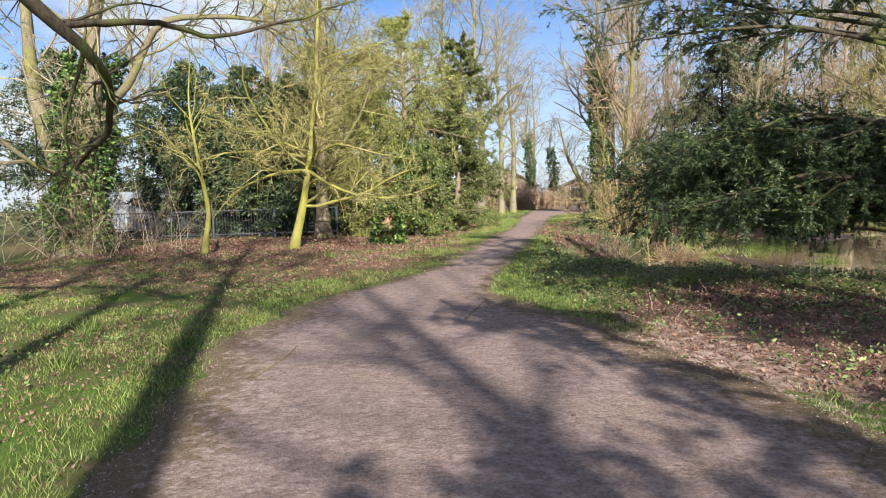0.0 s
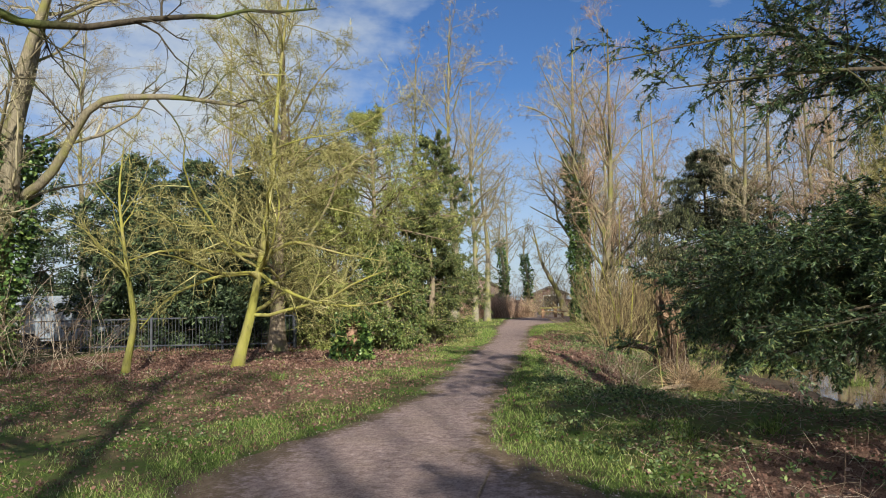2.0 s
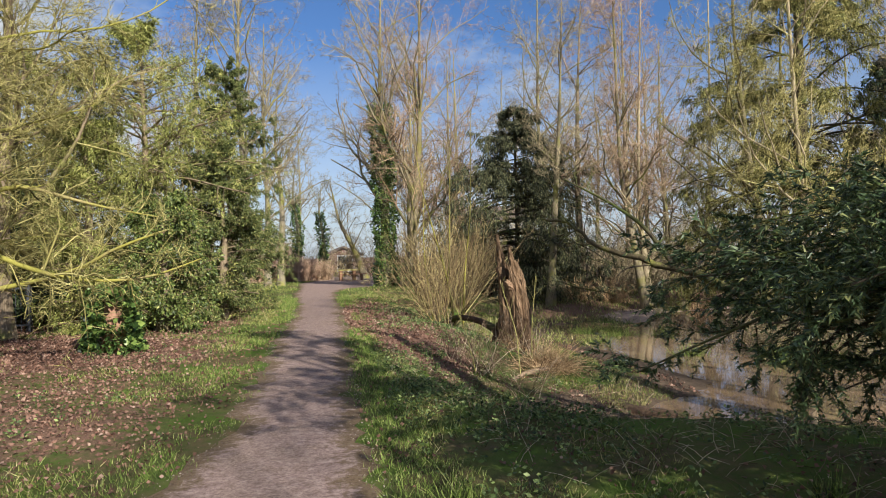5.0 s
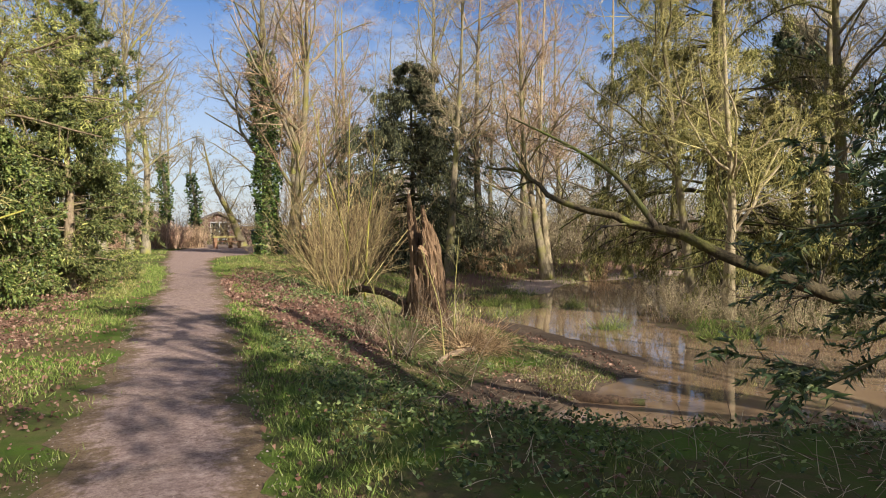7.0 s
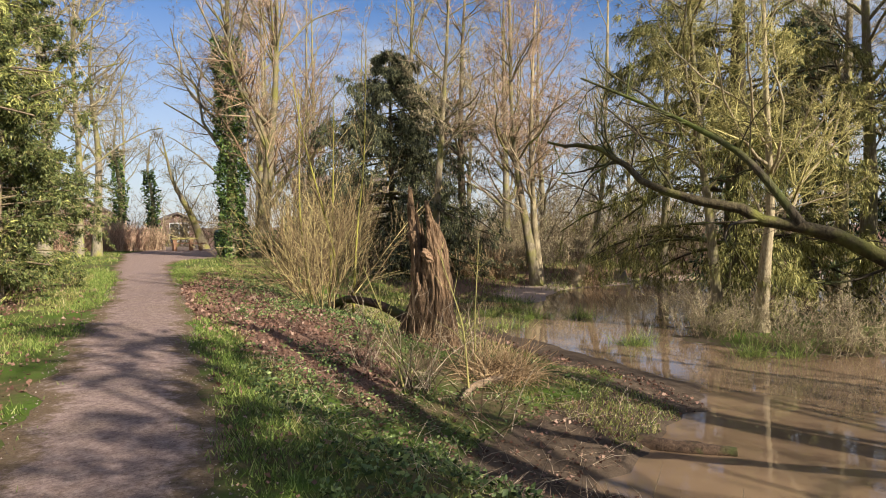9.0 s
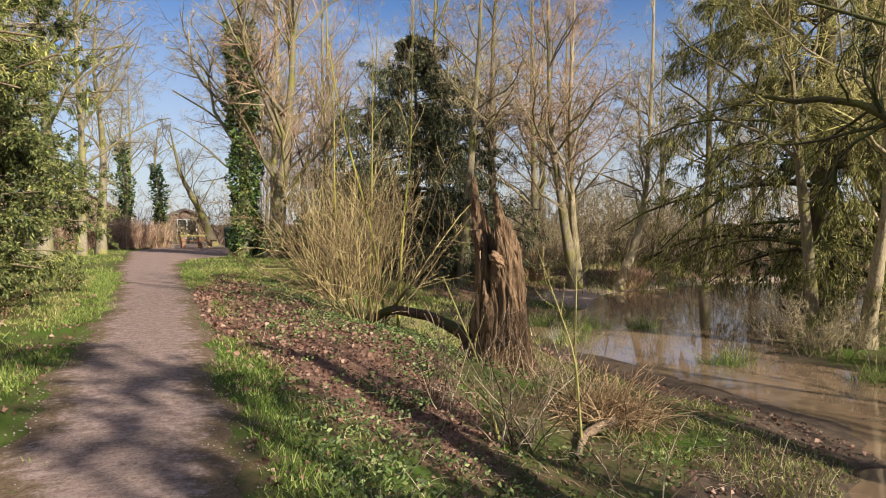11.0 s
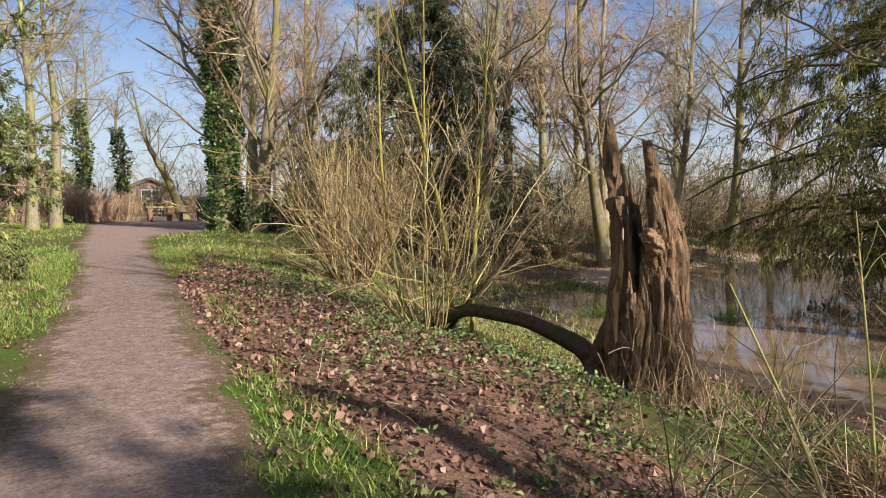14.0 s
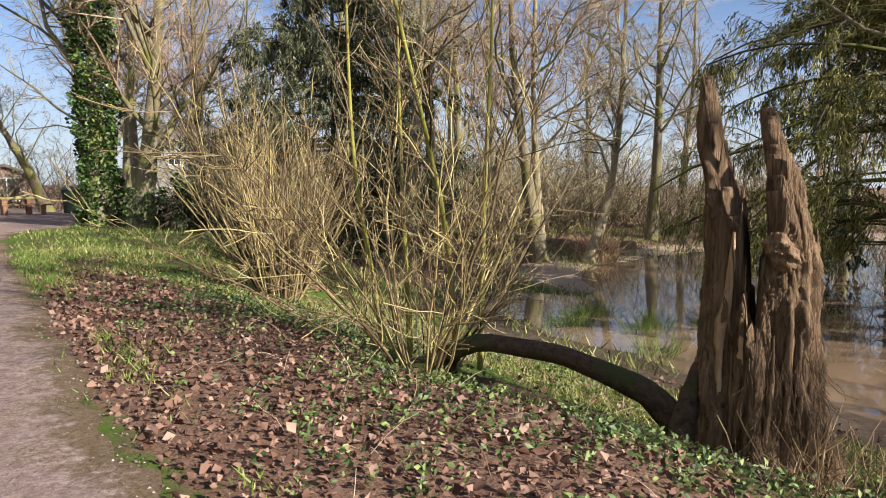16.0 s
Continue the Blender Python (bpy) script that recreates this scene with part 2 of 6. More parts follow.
def path_material():
    m = Mat("path_trodden_grit", 0.92, 0.15)
    grit, clod, mid, big = m.noise(150, 5, 0.8), m.noise(38, 5, 0.75), m.noise(9, 6, 0.72), m.noise(1.3, 6, 0.7)
    c = m.ramp(mid, [(0.30, (0.24, 0.162, 0.142)), (0.5, (0.41, 0.29, 0.255)), (0.68, (0.58, 0.435, 0.38))])
    c = m.mix(m.ramp(big, [(0.45, (0, 0, 0)), (0.66, (0.7, 0.7, 0.7))]), c, m.ramp(clod, [(0.3, (0.25, 0.17, 0.13)), (0.7, (0.52, 0.385, 0.30))]))
    c = m.mix(0.7, c, m.ramp(clod, [(0.3, (0.5, 0.48, 0.46)), (0.6, (1, 1, 1))]), "MULTIPLY")
    c = m.mix(0.4, c, m.ramp(grit, [(0.3, (0.5, 0.5, 0.5)), (0.6, (1, 1, 1))]), "MULTIPLY")
    c = m.mix(0.6, c, m.ramp(m.noise(24, 6, 0.75), [(0.36, (0.38, 0.33, 0.30)), (0.50, (0.9, 0.9, 0.9)), (0.66, (1, 1, 1))]), "MULTIPLY")
    # soil and old leaves creep in from the edges
    at = m.node("ShaderNodeAttribute")
    at.attribute_name = "inset"
    creep = m.math("ADD", at.outputs["Fac"], m.math("MULTIPLY", m.math("SUBTRACT", mid, 0.5), 1.9))
    soil = m.ramp(clod, [(0.3, (0.09, 0.06, 0.035)), (0.55, (0.20, 0.135, 0.085)), (0.75, (0.15, 0.15, 0.05))])
    c = m.mix(m.ramp(creep, [(0.25, (1, 1, 1)), (0.60, (0, 0, 0))]), c, soil)
    m.color(c)
    m.bump(m.math("ADD", m.math("ADD", m.math("MULTIPLY", grit, 0.5), m.math("MULTIPLY", clod, 1.6)), m.math("MULTIPLY", mid, 2.5)), 0.8, 0.016)
    return m.m


def water_material():
    m = Mat("muddy_water", 0.04, 0.5)
    m.color(m.ramp(m.noise(0.35, 4, 0.5), [(0.3, (0.16, 0.104, 0.064)), (0.7, (0.26, 0.172, 0.106))]))
    m.bump(m.noise(2.2, 3, 0.5), 0.12, 0.02)
    return m.m


def wood_material(name, dark, light, scale=14.0, stretch=0.12, moss=None):
    m = Mat(name, 0.85, 0.2)
    v = m.coords(1, 1, stretch)
    g = m.noise(scale, 7, 0.7, v, 0.6)
    c = m.ramp(g, [(0.28, dark), (0.5, tuple((a + b) / 2 for a, b in zip(dark, light))), (0.72, light)])
    if moss:
        c = m.mix(m.ramp(m.noise(3.0, 4), [(0.52, (0, 0, 0)), (0.66, (1, 1, 1))]), c, moss)
    m.color(c)
    m.bump(g, 1.0, 0.03)
    return m.m


def painted(name, rgb, rough=0.6, vary=0.15):
    m = Mat(name, rough, 0.3)
    m.color(m.ramp(m.noise(4, 6, 0.7), [(0.3, tuple(c * (1 - vary) for c in rgb)), (0.7, rgb)]))
    m.bump(m.noise(60, 4), 0.2, 0.005)
    return m.m


def brick_material():
    m = Mat("red_brickwork", 0.85, 0.2)
    b = m.node("ShaderNodeTexBrick")
    b.inputs["Color1"].default_value, b.inputs["Color2"].default_value = (0.20, 0.10, 0.075, 1), (0.15, 0.08, 0.06, 1)
    b.inputs["Mortar"].default_value = (0.45, 0.40, 0.34, 1)
    b.inputs["Scale"].default_value = 4.4
    v = m.node("ShaderNodeMapping")
    v.inputs["Rotation"].default_value = (radians(90), 0, 0)
    m.link(m.coords(), v.inputs["Vector"])
    m.link(v.outputs["Vector"], b.inputs["Vector"])
    m.color(m.mix(0.4, b.outputs["Color"], m.ramp(m.noise(3, 5), [(0.3, (0.6, 0.6, 0.6)), (0.7, (1, 1, 1))]), "MULTIPLY"))
    return m.m


GROUND, PATH_MAT, WATER = ground_material(), path_material(), water_material()
DEADWOOD = wood_material("weathered_deadwood", (0.014, 0.009, 0.006), (0.36, 0.225, 0.13), 30, 0.10)
DEADWOOD_PALE = wood_material("torn_heartwood", (0.28, 0.15, 0.08), (0.62, 0.44, 0.28), 18, 0.2)
TORN_KNOT = wood_material("torn_knot", (0.10, 0.055, 0.03), (0.44, 0.28, 0.17), 30, 0.3)
LOG_BARK = wood_material("wet_log_bark", (0.03, 0.02, 0.014), (0.16, 0.10, 0.065), 16, 1.0, (0.07, 0.075, 0.025))
DRIFTWOOD = wood_material("driftwood", (0.13, 0.085, 0.055), (0.40, 0.29, 0.19), 16, 1.0)
BENCH_WOOD = wood_material("bench_timber", (0.22, 0.11, 0.06), (0.45, 0.26, 0.16), 14, 1.0)
BENCH_TOP = wood_material("mossy_bench_plank", (0.36, 0.30, 0.10), (0.62, 0.54, 0.22), 14, 1.0)
BRICK = brick_material()
ROOF = painted("clay_roof", (0.17, 0.13, 0.11), 0.85, 0.4)
WHITE = painted("white_paint", (0.78, 0.78, 0.76), 0.5)
VAN_PAINT = painted("van_silver_paint", (0.27, 0.29, 0.32), 0.35)
RENDERED = painted("pale_render", (0.34, 0.33, 0.30), 0.8)
STEEL = painted("railing_grey", (0.10, 0.10, 0.11), 0.5, 0.4)
TYRE = painted("tyre_black", (0.02, 0.02, 0.02), 0.8)
TERRACOTTA = wood_material("cut_orange_wood", (0.24, 0.12, 0.075), (0.44, 0.26, 0.17), 10, 1.0)
BIN_GREEN = painted("dark_green_plastic", (0.02, 0.035, 0.028), 0.5, 0.3)
ASPHALT = painted("asphalt", (0.055, 0.055, 0.06), 0.9, 0.4)


def glass_material():
    m = Mat("window_glass", 0.05, 0.6)
    m.color((0.03, 0.035, 0.04))
    return m.m


GLASS = glass_material()
GRIT = leafy("loose_grit", [(0, (0.14, 0.09, 0.06)), (0.5, (0.30, 0.23, 0.19)), (1, (0.48, 0.39, 0.33))], 0.9, 0.2, 0.0)

# ---- mesh tools ----


def mesh_of(name, verts, faces, smooth=True):
    """A mesh from arrays: verts (n, 3) and faces, a list of index arrays of one width each."""
    me = bpy.data.meshes.new(name)
    faces = [np.asarray(f, np.int32) for f in faces if len(f)]
    me.vertices.add(len(verts))
    me.vertices.foreach_set("co", np.ascontiguousarray(verts, np.float32).ravel())
    loops = np.concatenate([f.ravel() for f in faces])
    sizes = np.concatenate([np.full(len(f), f.shape[1], np.int32) for f in faces])
    me.loops.add(len(loops))
    me.loops.foreach_set("vertex_index", loops)
    me.polygons.add(len(sizes))
    me.polygons.foreach_set("loop_start", np.concatenate([[0], np.cumsum(sizes)[:-1]]).astype(np.int32))
    if smooth:
        me.polygons.foreach_set("use_smooth", np.ones(len(sizes), bool))
    me.update(calc_edges=True)
    return me


def part_np(name, data, material, parent=None, label="", smooth=True):
    verts, faces = data
    me = mesh_of(name, verts, faces, smooth)
    me.materials.append(material)
    ob = new(name, me)
    if parent is not None:
        ob.parent = parent
    if label:
        ob["label"] = label
    return ob


def part(name, bm, material, parent=None, label=""):
    me = bpy.data.meshes.new(name)
    bm.to_mesh(me)
    bm.free()
    me.materials.append(material)
    ob = new(name, me)
    if parent is not None:
        ob.parent = parent
    if label:
        ob["label"] = label
    return ob


def merge(parts):
    vs, fs, base = [], {}, 0
    for v, faces in parts:
        vs.append(v)
        for f in faces:
            f = np.asarray(f)
            if len(f):
                fs.setdefault(f.shape[1], []).append(f + base)
        base += len(v)
    return np.concatenate(vs), [np.concatenate(f) for f in fs.values()]


def unit(v):
    return v / np.maximum(np.linalg.norm(v, axis=-1, keepdims=True), 1e-9)


def tubes(P, R, sides):
    """Tapered tubes along M paths of K points each: P (M, K, 3), R (M, K)."""
    M, K, _ = P.shape
    T = unit(np.gradient(P, axis=1))
    ref = np.where(np.abs(T[:, :1, 2:3]) > 0.9, np.array([[[1.0, 0, 0]]]), np.array([[[0, 0, 1.0]]]))
    U = unit(np.cross(T, np.broadcast_to(ref, T.shape)))
    V = np.cross(T, U)
    a = np.linspace(0, 2 * np.pi, sides, endpoint=False)
    ring = U[:, :, None] * np.cos(a)[None, None, :, None] + V[:, :, None] * np.sin(a)[None, None, :, None]
    verts = P[:, :, None] + ring * R[:, :, None, None]
    idx = np.arange(M * K * sides).reshape(M, K, sides)
    nxt = np.roll(idx, -1, axis=2)
    quads = np.stack([idx[:, :-1], nxt[:, :-1], nxt[:, 1:], idx[:, 1:]], -1).reshape(-1, 4)
    return verts.reshape(-1, 3), [quads]


def spikes(P, R):
    """Fine twigs: three-sided, once bent, running out to a point. P (M, K, 3)."""
    M, K, _ = P.shape
    base, knee, tip = P[:, 0], P[:, K // 2], P[:, -1]
    t = unit(tip - base)
    u = unit(np.cross(t, np.where(np.abs(t[:, 2:3]) > 0.9, np.array([[1.0, 0, 0]]), np.array([[0, 0, 1.0]]))))
    w = np.cross(t, u)
    r = R[:, :1]
    ring = [u * math.cos(a) + w * math.sin(a) for a in (0.0, 2.094, 4.189)]
    v = np.stack([knee * 0.0 + base + q * r for q in ring] + [knee + q * r * 0.55 for q in ring] + [tip], 1)
    i = np.arange(M)[:, None] * 7
    quads = np.concatenate([i + [[a, b, b + 3, a + 3]] for a, b in ((0, 1), (1, 2), (2, 0))])
    tris = np.concatenate([i + [[3, 4, 6]], i + [[4, 5, 6]], i + [[5, 3, 6]]])
    return v.reshape(-1, 3), [quads, tris]


def straws(P, R):
    """The finest twigs: straight three-sided spikes, three triangles each."""
    base, tip = P[:, 0], P[:, -1]
    t = unit(tip - base)
    u = unit(np.cross(t, np.where(np.abs(t[:, 2:3]) > 0.9, np.array([[1.0, 0, 0]]), np.array([[0, 0, 1.0]]))))
    w = np.cross(t, u)
    v = np.stack([base + (u * math.cos(a) + w * math.sin(a)) * R[:, :1] for a in (0.0, 2.094, 4.189)] + [tip], 1)
    i = np.arange(len(P))[:, None] * 4
    return v.reshape(-1, 3), [np.concatenate([i + [[0, 1, 3]], i + [[1, 2, 3]], i + [[2, 0, 3]]])]


def needles(rng, at, size, along, slim):
    """Single-triangle needles."""
    d = unit(along + rng.normal(0, 0.3, along.shape))
    s = unit(np.cross(d, rng.normal(0, 1, d.shape)))
    size = size * rng.uniform(0.6, 1.3, (len(at), 1))
    v = np.stack([at - s * size * slim, at + s * size * slim, at + d * size], 1)
    return v.reshape(-1, 3), [np.arange(len(at) * 3).reshape(-1, 3)]


def rough_tube(P, R, sides, rng, lump=0.12):
    """One thick tube with knobbly sides, for trunks close to the path."""
    v, f = tubes(P[None], R[None], sides)
    K = len(P)
    v = v.reshape(K, sides, 3)
    k = rng.normal(0, 1, (K, sides))
    flute = rng.normal(0, 1, sides)[None] * 0.8
    k = (k + np.roll(k, 1, 0) + np.roll(k, 1, 1)) / 2.2 + flute
    v = P[:, None] + (v - P[:, None]) * (1 + lump * k[..., None] * 0.6)
    return v.reshape(-1, 3), f


def grow(rng, start, way, length, K, wander, lift):
    """M wandering paths of K points. lift: pull upwards (or down when negative) at each step."""
    M = len(start)
    P = np.empty((M, K, 3))
    P[:, 0] = start
    d = unit(way)
    lift = np.broadcast_to(np.asarray(lift, float), (M,))
    for k in range(1, K):
        d = d + rng.normal(0, wander, (M, 3))
        d[:, 2] += lift
        d = unit(d)
        P[:, k] = P[:, k - 1] + d * (length / (K - 1))[:, None]
    return P


def sprout(rng, P, R, n, u0, u1, angle, ratio, K, wander, lift, thin=0.55, spread=0.25, shorten=0.5):
    """Children of the paths P with radii R: n from each, between the shares u0 and u1 of its length."""
    M, k, _ = P.shape
    who = np.repeat(np.arange(M), n)
    u = rng.uniform(u0, u1, len(who))
    f = u * (k - 1)
    i = np.minimum(f.astype(int), k - 2)
    w = (f - i)[:, None]
    at = P[who, i] * (1 - w) + P[who, i + 1] * w
    r = R[who, i] * (1 - w[:, 0]) + R[who, i + 1] * w[:, 0]
    tan = unit(P[who, i + 1] - P[who, i])
    side = unit(np.cross(tan, rng.normal(0, 1, tan.shape)))
    a = np.radians(angle) * rng.uniform(1 - spread, 1 + spread, len(who))[:, None]
    way = tan * np.cos(a) + side * np.sin(a)
    whole = np.linalg.norm(np.diff(P, axis=1), axis=-1).sum(1)[who]
    length = whole * ratio * (1 - shorten * u) * rng.uniform(0.6, 1.25, len(who))
    Q = grow(rng, at, way, length, K, wander, lift)
    r0 = np.minimum(r * thin, length * 0.0135 + 0.002)
    S = r0[:, None] * np.linspace(1, 0.35, K)[None]
    return Q, S


def leaves(rng, at, size, along=None, slim=0.5, droop=0.0, fold=0.15):
    """Small folded leaves (four corners, two triangles) at the given places."""
    n = len(at)
    d = rng.normal(0, 1, (n, 3)) if along is None else along + rng.normal(0, 0.45, (n, 3))
    d[:, 2] -= droop
    d = unit(d)
    s = unit(np.cross(d, rng.normal(0, 1, (n, 3))))
    up = np.cross(s, d)
    size = (size * rng.uniform(0.6, 1.35, n))[:, None]
    v = np.stack([at, at + d * size * 0.5 + s * size * slim * 0.5 + up * size * fold, at + d * size, at + d * size * 0.5 - s * size * slim * 0.5 + up * size * fold], 1)
    i = np.arange(n)[:, None] * 4
    return v.reshape(-1, 3), [np.concatenate([i + [[0, 1, 2]], i + [[0, 2, 3]]])]


def points_on(rng, P, n):
    """n random places on the paths P, with the way that each path goes there."""
    M, K, _ = P.shape
    who, f = rng.integers(0, M, n), rng.uniform(0, K - 1.001, n)
    i = f.astype(int)
    w = (f - i)[:, None]
    return P[who, i] * (1 - w) + P[who, i + 1] * w, unit(P[who, i + 1] - P[who, i])


def bent(points, K):
    """A smooth path of K points through a few given ones."""
    p = np.asarray(points, float)
    t, u = np.linspace(0, 1, len(p)), np.linspace(0, 1, K)
    q = np.stack([np.interp(u, t, p[:, c]) for c in range(3)], 1)
    for _ in range(max(1, K // (3 * len(p)))):
        q[1:-1] = (q[:-2] + 2 * q[1:-1] + q[2:]) / 4
    return q


def box_bm(bm, x0, x1, y0, y1, z0, z1, bevel=0.0):
    made = bmesh.ops.create_cube(bm, size=1.0)["verts"]
    bmesh.ops.scale(bm, vec=(x1 - x0, y1 - y0, z1 - z0), verts=made)
    bmesh.ops.translate(bm, vec=((x0 + x1) / 2, (y0 + y1) / 2, (z0 + z1) / 2), verts=made)
    if bevel:
        edges = list({e for v in made for e in v.link_edges})
        bmesh.ops.bevel(bm, geom=edges, offset=bevel, segments=2, affect="EDGES")
    return bm


def box(x0, x1, y0, y1, z0, z1, bevel=0.0):
    return box_bm(bmesh.new(), x0, x1, y0, y1, z0, z1, bevel)


def thing(name, at, label, category, group=""):
    ob = new(name)
    ob.location = at
    return tagged(ob, label, category, group)


# ---- ground, path and pond ----
POND = np.array([(60, 4), (30, 8), (16, 11), (10, 12.6), (7.6, 13.6), (5.7, 14.6), (5.4, 16.0), (6.8, 16.8), (8.7, 17.5), (9.7, 18.8), (9.8, 21.0),
                 (10.0, 24.0), (10.4, 27.4), (11.2, 30.5), (12.8, 31.0), (13.6, 29.2), (15.2, 30.2), (17.3, 32.6), (20, 33.4), (24, 33.6), (30, 33), (45, 30), (60, 26)])
ISLAND = ((17.8, 21.2), (5.2, 3.8))
LEFT_EDGE = ((-30, -16), (-8, -5.5), (-3, -1.6), (0, -0.5), (2, -0.3), (3.8, -0.8), (5.9, -1.4), (8.7, -1.2), (10.8, -0.4), (12.6, 0.1), (15.8, 0.3), (18, 0.5), (21, 0.65), (25, 1.05), (30, 1.35), (40, 1.55), (44, 1.9), (48, 2.1), (53, 2.2), (57, 3.4))
RIGHT_EDGE = ((-30, -11), (-8, -1.2), (-3, 3.4), (2, 4.3), (5.2, 3.3), (7, 2.5), (9.3, 1.35), (13.5, 1.5), (16, 1.75), (19, 1.98), (22.7, 2.35), (25.7, 2.55), (30, 2.9), (35, 3.2), (39.5, 3.5), (43, 4.2), (46, 7.0), (50, 10.5), (53, 12), (57, 12.5))


def edge_at(table, y):
    ys, xs = zip(*table)
    return np.interp(y, ys, xs)


def pond_distance(x, y):
    """Metres from the pond's shore, negative over the water (the island is land)."""
    p = np.stack([x, y], -1)
    a, b = POND, np.roll(POND, -1, 0)
    best = np.full(x.shape, 1e9)
    inside = np.zeros(x.shape, bool)
    for (ax, ay), (bx, by) in zip(a, b):
        e = np.array([bx - ax, by - ay])
        t = np.clip(((p - (ax, ay)) @ e) / (e @ e), 0, 1)
        best = np.minimum(best, np.hypot(p[..., 0] - ax - t * e[0], p[..., 1] - ay - t * e[1]))
        cross = ((ay > y) != (by > y)) & (x < (bx - ax) * (y - ay) / (by - ay + 1e-12) + ax)
        inside ^= cross
    d = np.where(inside, -best, best)
    isle = np.hypot((x - ISLAND[0][0]) / ISLAND[1][0], (y - ISLAND[0][1]) / ISLAND[1][1])
    d = np.maximum(d, (1 - isle) * 3.2)
    return d + 0.16 * wave(x * 1.1, y * 1.2) * np.exp(-(d / 1.6) ** 2)


def wave(x, y):
    return np.sin(x * 1.3 + 0.7 * y) * np.cos(y * 0.9 - 0.5 * x) + 0.5 * np.sin(x * 3.1 - y * 2.3 + 1.0) + 0.35 * np.sin(x * 5.7 + y * 4.9)


def step(v, lo, hi):
    t = np.clip((v - lo) / (hi - lo), 0, 1)
    return t * t * (3 - 2 * t)


WATER_Z = -1.16


def land(x, y):
    """The height of the ground."""
    x, y = np.asarray(x, float), np.asarray(y, float)
    d = pond_distance(x, y)
    wide = np.interp(y, (12, 16.5, 20, 24, 32), (3.2, 3.9, 6.2, 7.2, 7.5))
    wide = np.where(x > 11.5, 6.0, wide)
    top = -0.75 * step(x, 7.5, 13) * step(y, 8, 20) - 0.2 * step(x, 7, 11) * (1 - step(y, 8, 20))
    g = np.interp(d / wide, (0, 0.05, 0.33, 0.56, 0.8, 1.0), (0, 0.05, 0.24, 0.56, 0.97, 1.0))
    h = WATER_Z - 0.02 + (top - WATER_Z) * g
    h = h - 0.20 * np.exp(-((x - 6.6) / 1.1) ** 2 - ((y - 21.8) / 1.9) ** 2)
    h = np.where(d < 0, WATER_Z - 0.02 - 0.35 * np.clip(-d, 0, 1), h)
    mid = (edge_at(LEFT_EDGE, y) + edge_at(RIGHT_EDGE, y)) / 2
    half = (edge_at(RIGHT_EDGE, y) - edge_at(LEFT_EDGE, y)) / 2
    off = np.clip((np.abs(x - mid) - half) / 1.5, 0, 1)
    fade = np.exp(-np.hypot(x, y - 20) / 90)
    return h + (0.022 * wave(x, y) + 0.03 * wave(x * 0.31, y * 0.33)) * off * fade * np.where(d < 0.6, 0.4, 1)


def axis_lines(lo, a, b, hi, fine):
    mid = np.arange(a, b + 1e-6, fine)
    grow_out = np.cumsum(fine * 1.13 ** np.arange(1, 90))
    left, right = a - grow_out, b + grow_out
    return np.concatenate([left[left > lo][::-1], mid, right[right < hi]])


def grid_faces(nx, ny):
    i = np.arange(nx * ny).reshape(ny, nx)
    return np.stack([i[:-1, :-1], i[:-1, 1:], i[1:, 1:], i[1:, :-1]], -1).reshape(-1, 4)


def zones(x, y):
    """Shares of bare dirt, leaf litter and mud."""
    xl, xr, d = edge_at(LEFT_EDGE, y), edge_at(RIGHT_EDGE, y), pond_distance(x, y)
    near = step(y, 11, 5)
    dirt = np.maximum(step(np.maximum(xl - x, x - xr), -0.1, -0.35), near * step(x, -0.5, 0.5) * step(x, 6.0, 3.6) * 0.5)
    dirt = np.maximum(dirt, 0.95 * step(x, 13, 15) * step(y, 28, 31) * step(d, 2.8, 1.6))
    litter = step(np.hypot((x + 6.0) / 5.2, (y - 21.0) / 4.0), 1.1, 0.75)
    litter = np.maximum(litter, 0.85 * step(np.hypot((x - 3.75) / 1.45, (y - 24.5) / 7.5), 1.1, 0.7))
    litter = np.maximum(litter, 0.28 * step(np.hypot((x + 2.5) / 1.6, (y - 5.0) / 4.5), 1.1, 0.6))
    litter = np.maximum(litter, 0.46 * step(np.hypot((x + 4.0) / 4.5, (y - 16.0) / 6.0), 1.1, 0.5))
    litter = np.maximum(litter, 0.75 * step(np.hypot((x - 4.8) / 2.4, (y - 6.5) / 3.8), 1.1, 0.6))
    litter = np.maximum(litter, (0.42 + 0.16 * wave(x * 0.7, y * 0.6 + 1)) * step(x, 0.0, -0.8) * step(y, 8, 12))
    litter = np.maximum(litter, 0.7 * step(x, 9, 12) * step(y, 28, 34))
    mud = np.where(x < 12, step(d, 2.0, 0.8), step(d, 1.2, 0.3)) * np.where(x > 12, np.where(y > 29, 0.0, 0.6), 1.0)
    return np.stack([dirt, litter, mud, np.ones_like(dirt)], -1)


def build_ground():
    xs, ys = axis_lines(-900, -9, 13, 900, 0.2), axis_lines(-900, 0, 33, 1500, 0.2)
    X, Y = np.meshgrid(xs, ys)
    x, y = X.ravel(), Y.ravel()
    me = mesh_of("ground", np.stack([x, y, land(x, y)], 1), [grid_faces(len(xs), len(ys))])
    at = me.color_attributes.new("zone", "FLOAT_COLOR", "POINT")
    at.data.foreach_set("color", zones(x, y).astype(np.float32).ravel())
    me.materials.append(GROUND)
    tagged(new("ground", me), "patchy turf, dead leaves and bare soil sloping to a pond", "ground", kind="structure")


